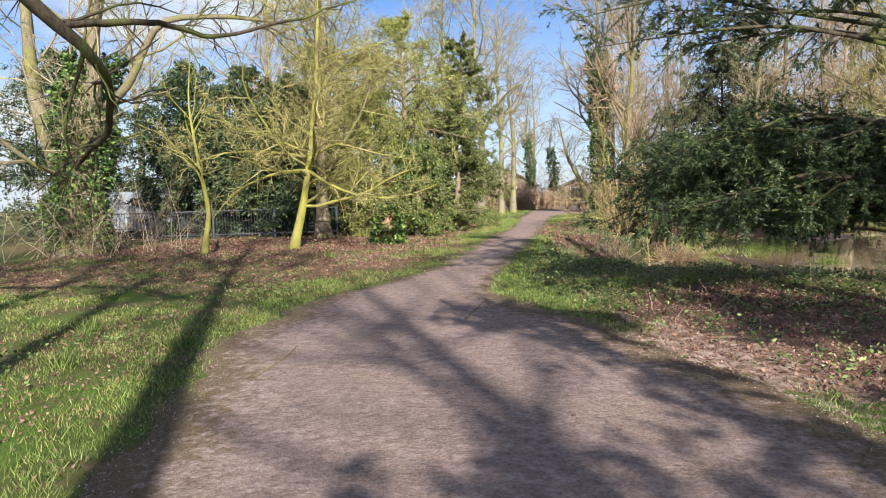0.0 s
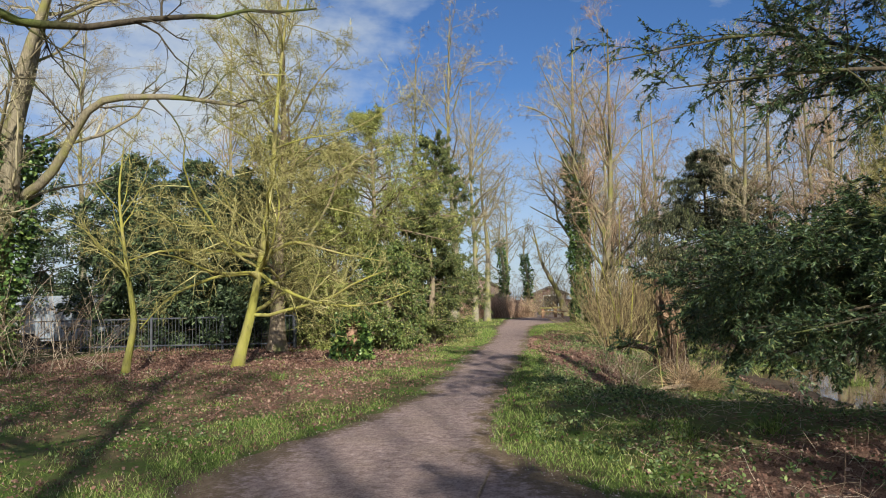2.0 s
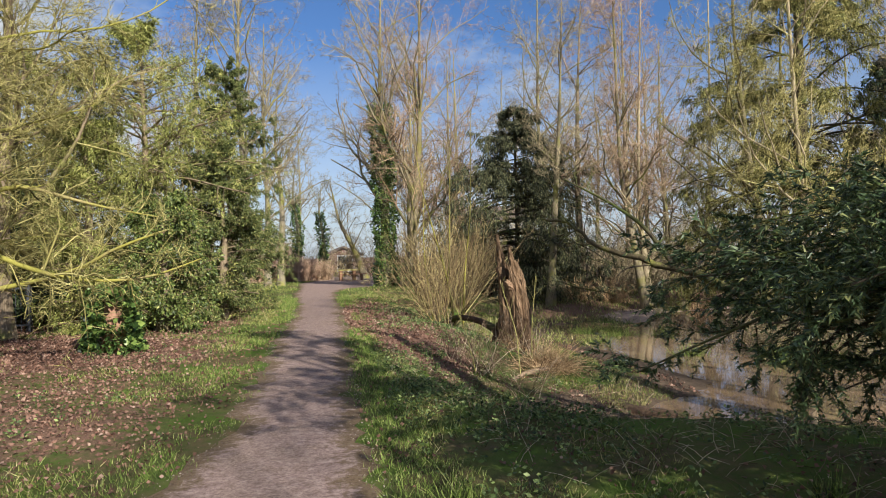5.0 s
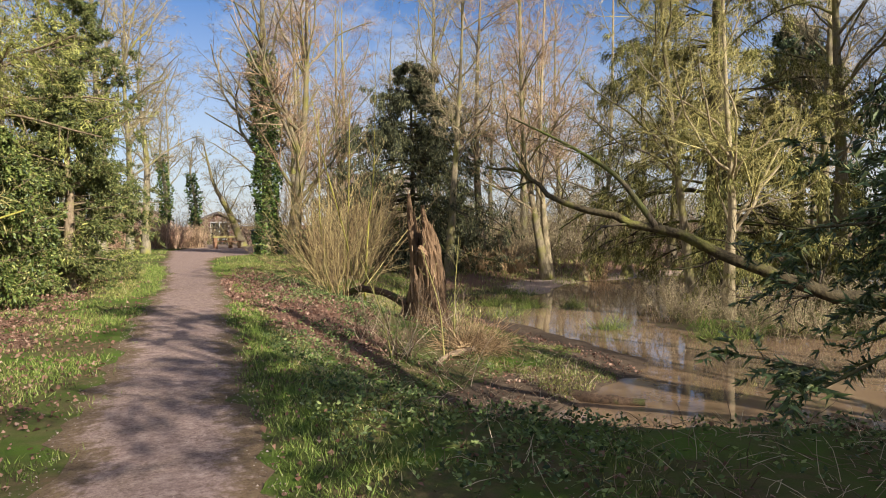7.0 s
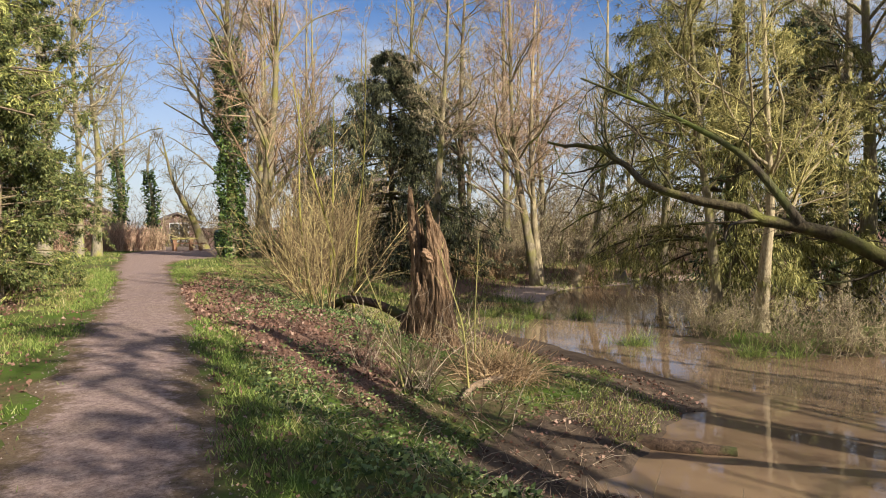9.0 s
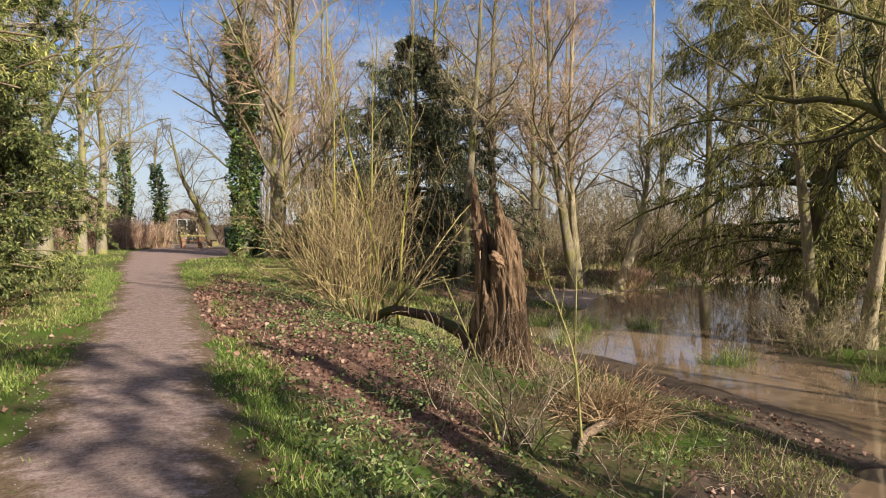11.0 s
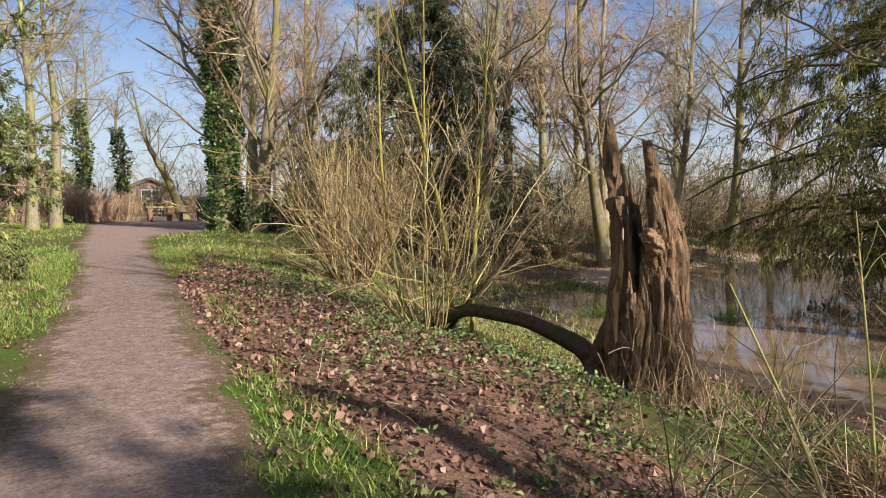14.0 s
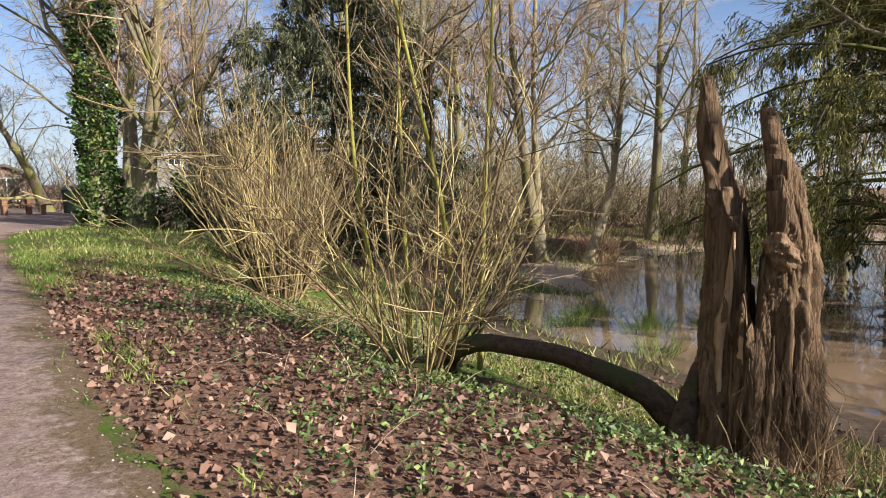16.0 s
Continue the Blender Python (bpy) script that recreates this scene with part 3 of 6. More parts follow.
def build_path():
    ys = np.arange(-25, 57.01, 0.16)
    n = 27
    u = (0.5 - 0.5 * np.cos(np.linspace(0, np.pi, n)))[None]
    ragged = 0.09 * wave(ys * 1.7, ys * 0.4) + 0.05 * wave(ys * 4.1, 3 + ys)
    ragged2 = 0.09 * wave(ys * 1.5 + 9, ys * 0.5) + 0.05 * wave(ys * 4.4, 7 + ys)
    xl, xr = (edge_at(LEFT_EDGE, ys) + ragged)[:, None], (edge_at(RIGHT_EDGE, ys) + ragged2)[:, None]
    X = xl + (xr - xl) * u
    Y = np.broadcast_to(ys[:, None], X.shape)
    crown = 0.016 * np.clip(np.minimum(u, 1 - u) * 9, 0, 1) + 0.003
    Z = land(X, Y) + crown + 0.005 * wave(X * 3, Y * 3) * (crown > 0.012)
    me = mesh_of("path", np.stack([X, Y, Z], -1).reshape(-1, 3), [grid_faces(n, len(ys))])
    inset = np.minimum(X - xl, xr - X) / np.where(ys < 9, 1.1, 0.5)[:, None]
    at = me.attributes.new("inset", "FLOAT", "POINT")
    at.data.foreach_set("value", np.clip(inset, 0, 1).astype(np.float32).ravel())
    me.materials.append(PATH_MAT)
    tagged(new("path", me), "trodden grit footpath dappled with tree shadows", "path", kind="structure")


def build_water():
    bm = bmesh.new()
    way = unit(np.roll(POND, -1, 0) - np.roll(POND, 1, 0))
    away = np.stack([-way[:, 1], way[:, 0]], 1) * 0.45
    ring = [bm.verts.new((x, y, WATER_Z)) for x, y in POND + away]
    f = bm.faces.new(ring)
    f.normal_update()
    if f.normal.z < 0:
        f.normal_flip()
    part("water", bm, WATER)
    tagged(bpy.data.objects["water"], "still muddy brown pond water reflecting bare trees", "water", kind="structure")


build_ground()
build_path()
build_water()

# ---- trees ----


def z_at(x, y):
    return float(land(np.array([x]), np.array([y]))[0])


def bare_tree(at, seed, trunk, r, counts, barks, twig, label, category="tree", group="", ang=50, ratio=0.40, lift=0.035, u0=0.28, wander=0.16, sides=12, fine=0.55, angs=(54, 50, 46)):
    """A leafless tree: knobbly tapered trunk, limbs in two orders, twigs in two more."""
    rng = np.random.default_rng(seed)
    root = thing("bare_tree", at, label, category, group)
    T = bent(trunk, 18)
    R = r * np.interp(np.linspace(0, 1, 18), (0, 0.04, 0.12, 0.5, 1), (1.4, 1.1, 0.92, 0.52, 0.1))
    T[0, 2] -= 0.12
    part_np("trunk", rough_tube(T, R, sides, rng), barks, root)
    n1, n2, n3, n4 = counts
    A, RA = sprout(rng, T[None], R[None], n1, u0, 0.98, ang, ratio, 9, wander, lift, 0.5, 0.35, 0.35)
    B, RB = sprout(rng, A, RA, n2, 0.2, 0.97, angs[0], 0.5, 6, wander, lift * 0.8, 0.6)
    for k in range(len(A)):
        part_np("limb", tubes(A[k:k + 1], RA[k:k + 1], 6), barks, root)
    C, RC = sprout(rng, B, RB, n3, 0.15, 1.0, angs[1], fine, 5, wander, lift * 0.5, 0.6)
    D, RD = sprout(rng, C, RC, n4 * 2, 0.1, 1.0, angs[2], 0.68, 4, wander, lift * 0.4, 0.8)
    RC, RD = np.maximum(RC, 0.007), np.maximum(RD, 0.0055)
    part_np("twig_spray", merge([spikes(B, RB), straws(C, RC), straws(D, RD)]), twig, root)["kind"] = "stuff"
    return root, T, A, B


def ivy_on(rng, root, T, R, z0, z1, n, thick, size=0.11, label="glossy ivy leaves"):
    """Ivy that wraps a trunk path between two heights (relative to the root)."""
    z = rng.uniform(z0, z1, n)
    c = np.stack([np.interp(z, T[:, 2], T[:, k]) for k in range(3)], 1)
    a = rng.uniform(0, 2 * np.pi, n)
    lump = 0.65 + 0.35 * np.sin(z * 2.1 + 2 * np.sin(a)) + 0.25 * np.sin(z * 5.3 + a * 3)
    rad = np.interp(z, T[:, 2], R) + thick * lump * rng.uniform(0.1, 1, n) ** 0.6
    out = np.stack([np.cos(a), np.sin(a), 0 * a], 1)
    part_np("ivy", leaves(rng, c + out * rad[:, None], size, out * 0.8 + (0, 0, -0.2), 0.85), IVY_LEAF, root, label)


def evergreen(at, seed, height, profile, counts, nleaf, size, leaf, barks, label, r=0.16, name="evergreen_tree", category="tree", tilt=0.1, droop=0.03, slim=0.4, z0=0.3, hang=0.2, twig=None, needle=False, group=""):
    """A dense tree. profile: (share of height, reach in metres) pairs for the limbs."""
    rng = np.random.default_rng(seed)
    root = thing(name, at, label, category, group)
    T = bent([(0, 0, -0.1), (0.1, 0.05, height * 0.5), (0, 0, height)], 14)
    R = r * np.linspace(1.1, 0.12, 14)
    part_np("trunk", rough_tube(T, R, 9, rng), barks, root)
    n1, n2, n3 = counts
    u = rng.uniform(z0 / height, 0.98, n1)
    a = rng.uniform(0, 2 * np.pi, n1)
    reach = np.interp(u, *zip(*profile)) * rng.uniform(0.7, 1.12, n1)
    start = np.stack([np.interp(u, np.linspace(0, 1, 14), T[:, k]) for k in range(3)], 1)
    way = np.stack([np.cos(a), np.sin(a), tilt + 0.5 * u], 1)
    A = grow(rng, start, way, reach, 7, 0.09, -droop)
    RA = np.minimum(r * 0.45, reach * 0.012)[:, None] * np.linspace(1, 0.3, 7)[None]
    B, RB = sprout(rng, A, RA, n2, 0.2, 1.0, 48, 0.36, 5, 0.14, -droop * 1.5, 0.6)
    part_np("branchwork", merge([tubes(A, RA, 4), spikes(B, RB)]), barks, root)["kind"] = "stuff"
    C, RC = sprout(rng, B, RB, n3, 0.1, 1.0, 45, 0.5, 4, 0.16, -droop * 3, 0.7)
    RC = np.maximum(RC, 0.003)
    if twig is not None:
        part_np("twig_spray", straws(C, np.maximum(RC, 0.005)), twig, root)["kind"] = "stuff"
    p, d = points_on(rng, C, nleaf)
    p = p + rng.normal(0, size * 0.35, p.shape)
    if needle:
        part_np("crown", needles(rng, p, size, unit(d + rng.normal(0, 0.5, d.shape)) + np.array([0, 0, -hang]), slim), leaf, root)
    else:
        part_np("crown", leaves(rng, p, size, d, slim, hang), leaf, root)
    return root


TALL = [(0, 0, 0), (0.15, 0.1, 5), (-0.1, 0.25, 10), (0.2, 0.1, 15)]


def left_bank():
    # big leaning multi-stemmed tree with ivy round its foot
    z = z_at(-12.2, 19.0)
    rng = np.random.default_rng(50)
    root, T, A, B = bare_tree((-12.2, 19.0, z), 51, [(0, 0, 0), (0.35, 0.1, 3), (0.75, 0.3, 6.5), (1.6, 0.8, 11.5)], 0.62, (17, 8, 6, 4), BARK_MOSSY, TWIG_GREY,
                              "thick leaning bare tree with mossy bark and ivy", ang=55, ratio=0.46, u0=0.24, wander=0.16, sides=16)
    K = 16
    for k, pts in enumerate(([(0.5, 0.2, 4.2), (2.2, -0.2, 5.0), (3.4, -0.4, 7.0), (5.6, -0.6, 6.9), (7.6, -0.7, 6.5)], [(0.1, 0, 1.6), (1.1, -0.3, 4.4), (1.3, -0.2, 8), (2.4, 0.2, 12)],
                             [(-0.2, 0, 2.2), (-1.3, 0.3, 5), (-1.6, 0.6, 9), (-2.6, 0.8, 13)])):
        L = bent(pts, K)
        R = np.linspace((0.16, 0.36, 0.33)[k], 0.035, K)
        limb = part_np("limb", rough_tube(L, R, 9, rng, 0.1), BARK_MOSSY, root)
        C, RC = sprout(rng, L[None], R[None], 16, 0.25, 1.0, 55, 0.32, 7, 0.2, 0.03)
        D, RD = sprout(rng, C, RC, 7, 0.15, 1.0, 45, 0.45, 5, 0.2, 0.0)
        E, RE = sprout(rng, D, RD, 4, 0.15, 1.0, 42, 0.6, 4, 0.2, 0.0)
        part_np("twig_spray", merge([tubes(C, RC, 4), spikes(D, np.maximum(RD, 0.005)), straws(E, np.maximum(RE, 0.005))]), BARK_DARK if k == 0 else TWIG_GREY, limb)["kind"] = "stuff"
    ivy_on(rng, root, T, np.full(len(T), 0.55), 0.1, 6.2, 7600, 0.5, 0.13)
    # scrubby suckers round its foot
    M = 150
    s = np.stack([rng.normal(0.6, 1.5, M), rng.normal(-0.2, 0.8, M), np.zeros(M)], 1)
    P = grow(rng, s, np.stack([rng.normal(0.1, 0.5, M), rng.normal(0, 0.5, M), np.ones(M)], 1), rng.uniform(0.8, 3.2, M), 6, 0.14, -0.02)
    Q, RQ = sprout(rng, P, np.full((M, 6), 0.009), 5, 0.2, 1, 50, 0.4, 4, 0.2, -0.05)
    scrub = thing("scrub_thicket", (-11.6, 18.6, z), "tangled bare suckers and dry stems round a tree foot", "shrub")
    part_np("stemwork", tubes(P, np.full((M, 6), 0.008) * np.linspace(1, 0.4, 6), 4), TWIG_DRY, scrub)["kind"] = "stuff"
    part_np("twig_spray", tubes(Q, np.maximum(RQ, 0.003), 3), TWIG_DRY, scrub)["kind"] = "stuff"

    # tree beside the start whose dark crooked limb hangs over the verge
    hz = z_at(-7.6, 1.6)
    over, T, A, B = bare_tree((-7.6, 1.6, hz), 56, [(0, 0, 0), (0.2, 0.1, 3), (0.1, 0.3, 7), (-0.4, 0.5, 12)], 0.3, (12, 7, 5, 3), BARK_DARK, TWIG_GREY, "dark bare tree with a crooked limb over the verge", ang=50, u0=0.45)
    for pts, fat in (([(0.2, 0.1, 3.6), (1.8, 0.8, 4.7), (4.0, 1.5, 4.5), (5.2, 2.1, 3.7), (5.75, 2.5, 3.05), (6.0, 2.9, 2.7), (5.75, 3.35, 2.5), (5.5, 3.75, 2.2), (5.0, 4.1, 2.05), (4.5, 4.6, 1.9)], 0.085),
                     ([(5.85, 2.65, 2.95), (6.3, 3.2, 3.1), (6.6, 3.8, 3.05), (7.3, 4.4, 3.35), (7.7, 5.4, 3.8)], 0.035)):
        L = bent([(x, y, z - hz) for x, y, z in pts], 26)
        L[2:-1] += rng.normal(0, 0.015, (23, 3))
        R = fat * np.linspace(1.0, 0.22, 26)
        limb = part_np("limb", rough_tube(L, R, 9, rng, 0.1), BARK_DARK, over, "dark crooked hanging limb")
        C, RC = sprout(rng, L[None], R[None], 20, 0.35, 1.0, 55, 0.16, 7, 0.22, 0.0)
        D, RD = sprout(rng, C, RC, 5, 0.15, 1.0, 45, 0.5, 5, 0.2, 0.0)
        part_np("twig_spray", merge([tubes(C, np.maximum(RC, 0.004), 4), spikes(D, np.maximum(RD, 0.003))]), BARK_DARK, limb)["kind"] = "stuff"

    # pale sapling
    bare_tree((-7.2, 17.4, z_at(-7.2, 17.4)), 61, [(0, 0, 0), (0.25, 0, 1.2), (0.05, 0, 2.3), (-0.25, 0.1, 4.2), (-0.1, 0.1, 5.6)], 0.085, (10, 6, 5, 3), BARK_LIME, TWIG_LIME,
              "young bare tree with pale yellow-green bark", ang=35, ratio=0.4, u0=0.35, wander=0.16)
    # lime-green mossy tree in front
    root, T, A, B = bare_tree((-4.9, 18.4, z_at(-4.9, 18.4)), 71, [(0, 0, 0), (0.35, 0.05, 1.3), (0.55, 0.1, 2.4), (0.85, 0.2, 4.6), (1.0, 0.4, 7.5), (1.5, 0.5, 11.5)], 0.135, (34, 11, 8, 4), BARK_LIME, TWIG_LIME,
                              "bare tree with bright lime-green mossy trunk and twigs", ang=68, ratio=0.34, lift=0.015, u0=0.17, wander=0.17, fine=0.6)
    rng = np.random.default_rng(72)
    for pts in ([(0.55, 0.1, 2.3), (1.1, -0.1, 1.9), (2.2, -0.3, 1.45), (3.4, -0.2, 1.4), (4.3, 0.1, 1.75)], [(0.5, 0.1, 2.3), (-0.4, -0.2, 2.25), (-1.5, -0.4, 1.8), (-2.2, -0.5, 1.0)],
                [(0.55, 0.1, 2.6), (1.4, 0.0, 3.1), (2.6, 0, 2.7), (3.6, 0.1, 2.5)], [(0.5, 0.1, 2.7), (-0.6, 0, 2.9), (-2.0, -0.3, 2.9), (-3.2, -0.4, 2.4)]):
        L = bent(pts, 12)
        R = np.linspace(0.055, 0.012, 12)
        limb = part_np("limb", rough_tube(L, R, 7, rng, 0.08), BARK_LIME, root)
        C, RC = sprout(rng, L[None], R[None], 18, 0.15, 1, 55, 0.34, 6, 0.22, 0.03)
        D, RD = sprout(rng, C, RC, 6, 0.1, 1, 50, 0.5, 4, 0.22, 0.02)
        part_np("twig_spray", merge([tubes(C, RC, 4), tubes(D, np.maximum(RD, 0.004), 3)]), TWIG_LIME, limb)["kind"] = "stuff"
    # brown-barked tree behind it
    bare_tree((-5.7, 24.1, z_at(-5.7, 24.1)), 81, [(0, 0, 0), (0.05, 0, 3), (0.25, 0.2, 7), (0.1, 0, 13.5)], 0.25, (26, 10, 8, 4), BARK_BROWN, TWIG_LIME,
              "tall bare tree with brown bark and mossy upper limbs", ang=42, ratio=0.36, u0=0.26, wander=0.14)
    # dark evergreens at the back
    for k, (x, y, h, w) in enumerate(((-14.6, 31.0, 8.2, 3.4), (-10.6, 29.5, 7.6, 3.2), (-8.0, 27.4, 6.6, 2.6), (-19.0, 28.5, 8.6, 3.6), (-12.4, 28.0, 5.6, 2.6), (-9.2, 27.2, 5.0, 2.2), (-6.7, 26.9, 4.6, 2.0))):
        evergreen((x, y, z_at(x, y)), 90 + k, h, [(0, w), (0.35, w * 1.05), (0.75, w * 0.7), (1, 0.4)], (80, 12, 5), 27000, 0.17, YEW_DARK, BARK_DARK,
                  "dense dark green yew behind the leaf litter", name="yew_tree", droop=0.03, z0=0.5, slim=0.35)
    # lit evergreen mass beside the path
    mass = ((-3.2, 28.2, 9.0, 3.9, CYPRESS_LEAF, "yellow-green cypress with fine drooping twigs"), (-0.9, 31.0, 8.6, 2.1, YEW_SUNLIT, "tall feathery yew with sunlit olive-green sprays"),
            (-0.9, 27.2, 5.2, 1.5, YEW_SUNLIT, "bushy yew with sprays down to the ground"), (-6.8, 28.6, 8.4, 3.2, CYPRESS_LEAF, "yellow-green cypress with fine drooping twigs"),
            (-2.2, 24.6, 3.4, 1.5, HOLLY_LEAF, "low holly growing under the cypress"), (-4.2, 25.6, 5.6, 2.0, CYPRESS_LEAF, "small yellow-green cypress among tangled twigs"))
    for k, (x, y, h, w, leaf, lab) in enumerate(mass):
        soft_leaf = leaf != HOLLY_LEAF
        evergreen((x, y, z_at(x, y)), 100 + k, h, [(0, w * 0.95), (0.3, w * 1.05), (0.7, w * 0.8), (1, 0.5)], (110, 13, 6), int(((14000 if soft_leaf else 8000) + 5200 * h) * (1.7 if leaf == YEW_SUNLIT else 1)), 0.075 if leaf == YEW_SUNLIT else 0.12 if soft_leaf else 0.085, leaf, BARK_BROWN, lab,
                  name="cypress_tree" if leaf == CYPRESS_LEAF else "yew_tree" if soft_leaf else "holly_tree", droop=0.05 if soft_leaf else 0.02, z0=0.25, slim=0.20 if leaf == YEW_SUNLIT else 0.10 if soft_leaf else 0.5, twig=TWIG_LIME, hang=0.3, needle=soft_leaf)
    # ivy-clad broken stump with an orange cut face
    st = thing("ivy_stump", (-2.5, 20.6, z_at(-2.5, 20.6)), "short broken stump wrapped in ivy, orange cut wood showing", "stump")
    rng = np.random.default_rng(111)
    S = bent([(0, 0, -0.1), (0.02, 0, 0.6), (0.06, 0.02, 1.25)], 9)
    part_np("trunk", rough_tube(S, np.linspace(0.24, 0.17, 9), 11, rng), TERRACOTTA, st)
    n = 2600
    a, zz = rng.uniform(0, 6.28, n), rng.uniform(0.0, 1.3, n)
    keep = ~((np.abs((a - 4.9 + np.pi) % (2 * np.pi) - np.pi) < 0.5) & (zz > 0.62) & (zz < 1.0))
    a, zz = a[keep], zz[keep]
    out = np.stack([np.cos(a), np.sin(a), 0 * a], 1)
    part_np("ivy", leaves(rng, out * (0.26 + 0.2 * rng.uniform(0, 1, len(a)))[:, None] * (1.25 - 0.3 * zz)[:, None] + np.stack([0 * a, 0 * a, zz], 1), 0.12, out, 0.85), IVY_LEAF, st)


def path_end():
    rng = np.random.default_rng(120)
    # ivy-clad tree and its neighbour beside the path
    root, T, A, B = bare_tree((6.9, 45.0, 0), 121, [(0, 0, 0), (0, 0, 5), (-0.15, 0, 10), (0.1, 0, 18)], 0.34, (22, 8, 6, 4), BARK_GREY, TWIG_GREY,
                              "tall bare tree wrapped in green ivy", ang=40, ratio=0.36, u0=0.3, lift=0.04)
    ivy_on(rng, root, T, np.full(len(T), 0.33), 0.0, 10.5, 11000, 0.42, 0.13)
    root, T, A, B = bare_tree((7.9, 43.6, 0), 131, [(0, 0, 0), (0.35, 0, 3), (0.9, 0.1, 8), (1.1, 0, 18)], 0.36, (26, 9, 6, 4), BARK_MOSSY, TWIG_RED,
                              "tall bare tree with mossy bark and reddish twigs", ang=34, ratio=0.40, u0=0.2, lift=0.05)
    ivy_on(rng, root, T, np.full(len(T), 0.3), 0.0, 1.3, 700, 0.4, 0.13)
    st = thing("ivy_stump", (9.0, 42.0, z_at(9.0, 42.0)), "low mossy stump beside the tall trees", "stump")
    S = bent([(0, 0, -0.1), (0, 0, 0.9), (0.05, 0, 1.7)], 9)
    part_np("trunk", rough_tube(S, np.linspace(0.3, 0.18, 9), 11, rng), BARK_MOSSY, st)
    n = 900
    a, zz = rng.uniform(0, 6.28, n), rng.uniform(0.2, 2.0, n)
    out = np.stack([np.cos(a), np.sin(a), 0 * a], 1)
    part_np("ivy", leaves(rng, out * rng.uniform(0.25, 0.5, n)[:, None] + np.stack([0 * a, 0 * a, zz], 1), 0.12, out, 0.8), IVY_LEAF, st)
    # thin ivied stems far down the path
    for k, (x, y, h) in enumerate(((2.3, 61, 9.5), (4.5, 64, 8), (1.0, 50.5, 13))):
        root, T, A, B = bare_tree((x, y, 0), 140 + k, [(0, 0, 0), (0.2, 0, h * 0.4), (-0.2, 0, h * 0.7), (0.1, 0, h)], 0.2, (14, 6, 5, 3), BARK_GREY, TWIG_GREY,
                                  "slim bare tree with ivy up its trunk", ang=45, ratio=0.34, u0=0.25)
        if k < 2:
            ivy_on(rng, root, T, np.full(len(T), 0.12), 0.0, h * 0.7, 1500, 0.42, 0.17)
    # leaning bare tree by the bench
    root, T, A, B = bare_tree((7.6, 60, 0), 145, [(0, 0, 0), (-0.8, 0, 2.2), (-2.0, 0, 4.6), (-2.6, 0, 7.5)], 0.3, (12, 6, 5, 3), BARK_MOSSY, TWIG_GREY, "leaning bare tree beyond the bench", ang=45, ratio=0.4, u0=0.3)
    # dogwood hedge
    for k, (x, y, w, h) in enumerate(((-0.4, 58, 1.5, 2.2), (1.3, 58.3, 1.4, 2.1), (2.8, 58.0, 1.2, 1.7), (4.1, 58.8, 1.0, 1.5))):
        M = 420
        hb = thing("dogwood_bush", (x, y, 0), "leafless dogwood bush of pinkish-brown stems", "bush", "bushes at the path end")
        s = np.stack([rng.normal(0, 0.35 * w, M), rng.normal(0, 0.3, M), np.zeros(M)], 1)
        P = grow(rng, s, np.stack([rng.normal(0, 0.35, M), rng.normal(0, 0.35, M), np.ones(M)], 1), h * rng.uniform(0.5, 1.1, M), 5, 0.07, 0.02)
        Q, RQ = sprout(rng, P, np.full((M, 5), 0.012), 5, 0.3, 1, 25, 0.4, 4, 0.08, 0.05)
        part_np("stemwork", merge([spikes(P, np.full((M, 5), 0.012)), straws(Q, np.maximum(RQ, 0.008))]), TWIG_DOGWOOD if k < 3 else TWIG_RED, hb)["kind"] = "stuff"
    # bench: thick mossy plank table with a low seat on block supports
    tb = thing("picnic_bench", (5.9, 56.4, 0), "rustic timber bench table with moss-yellow top", "bench")
    part("tabletop", box(-0.75, 0.75, -0.35, 0.35, 0.70, 0.80, 0.02), BENCH_TOP, tb, "moss-yellow plank top")
    part("leg", box(-0.68, -0.48, -0.3, 0.3, -0.05, 0.70, 0.015), BENCH_WOOD, tb)
    part("leg", box(0.30, 0.50, -0.3, 0.3, -0.05, 0.70, 0.015), BENCH_WOOD, tb)
    part("seat", box(-0.75, 1.25, -0.85, -0.5, 0.42, 0.49, 0.015), BENCH_WOOD, tb)
    for x in (-0.6, 0.9):
        part("seat_support", box(x - 0.09, x + 0.09, -0.8, -0.55, -0.05, 0.42, 0.012), BENCH_WOOD, tb)
    # dark waste bin beside it
    bn = thing("waste_bin", (8.2, 57.0, 0), "dark green waste bin beside the bench", "bin")
    bm = bmesh.new()
    bmesh.ops.create_cone(bm, cap_ends=True, segments=24, radius1=0.36, radius2=0.42, depth=1.15, matrix=Matrix.Translation((0, 0, 0.55)))
    part("body", bm, BIN_GREEN, bn)
    bm = bmesh.new()
    bmesh.ops.create_uvsphere(bm, u_segments=20, v_segments=8, radius=0.45, matrix=Matrix.Translation((0, 0, 1.12)) @ Matrix.Diagonal((1, 1, 0.4, 1)))
    part("lid", bm, BIN_GREEN, bn)


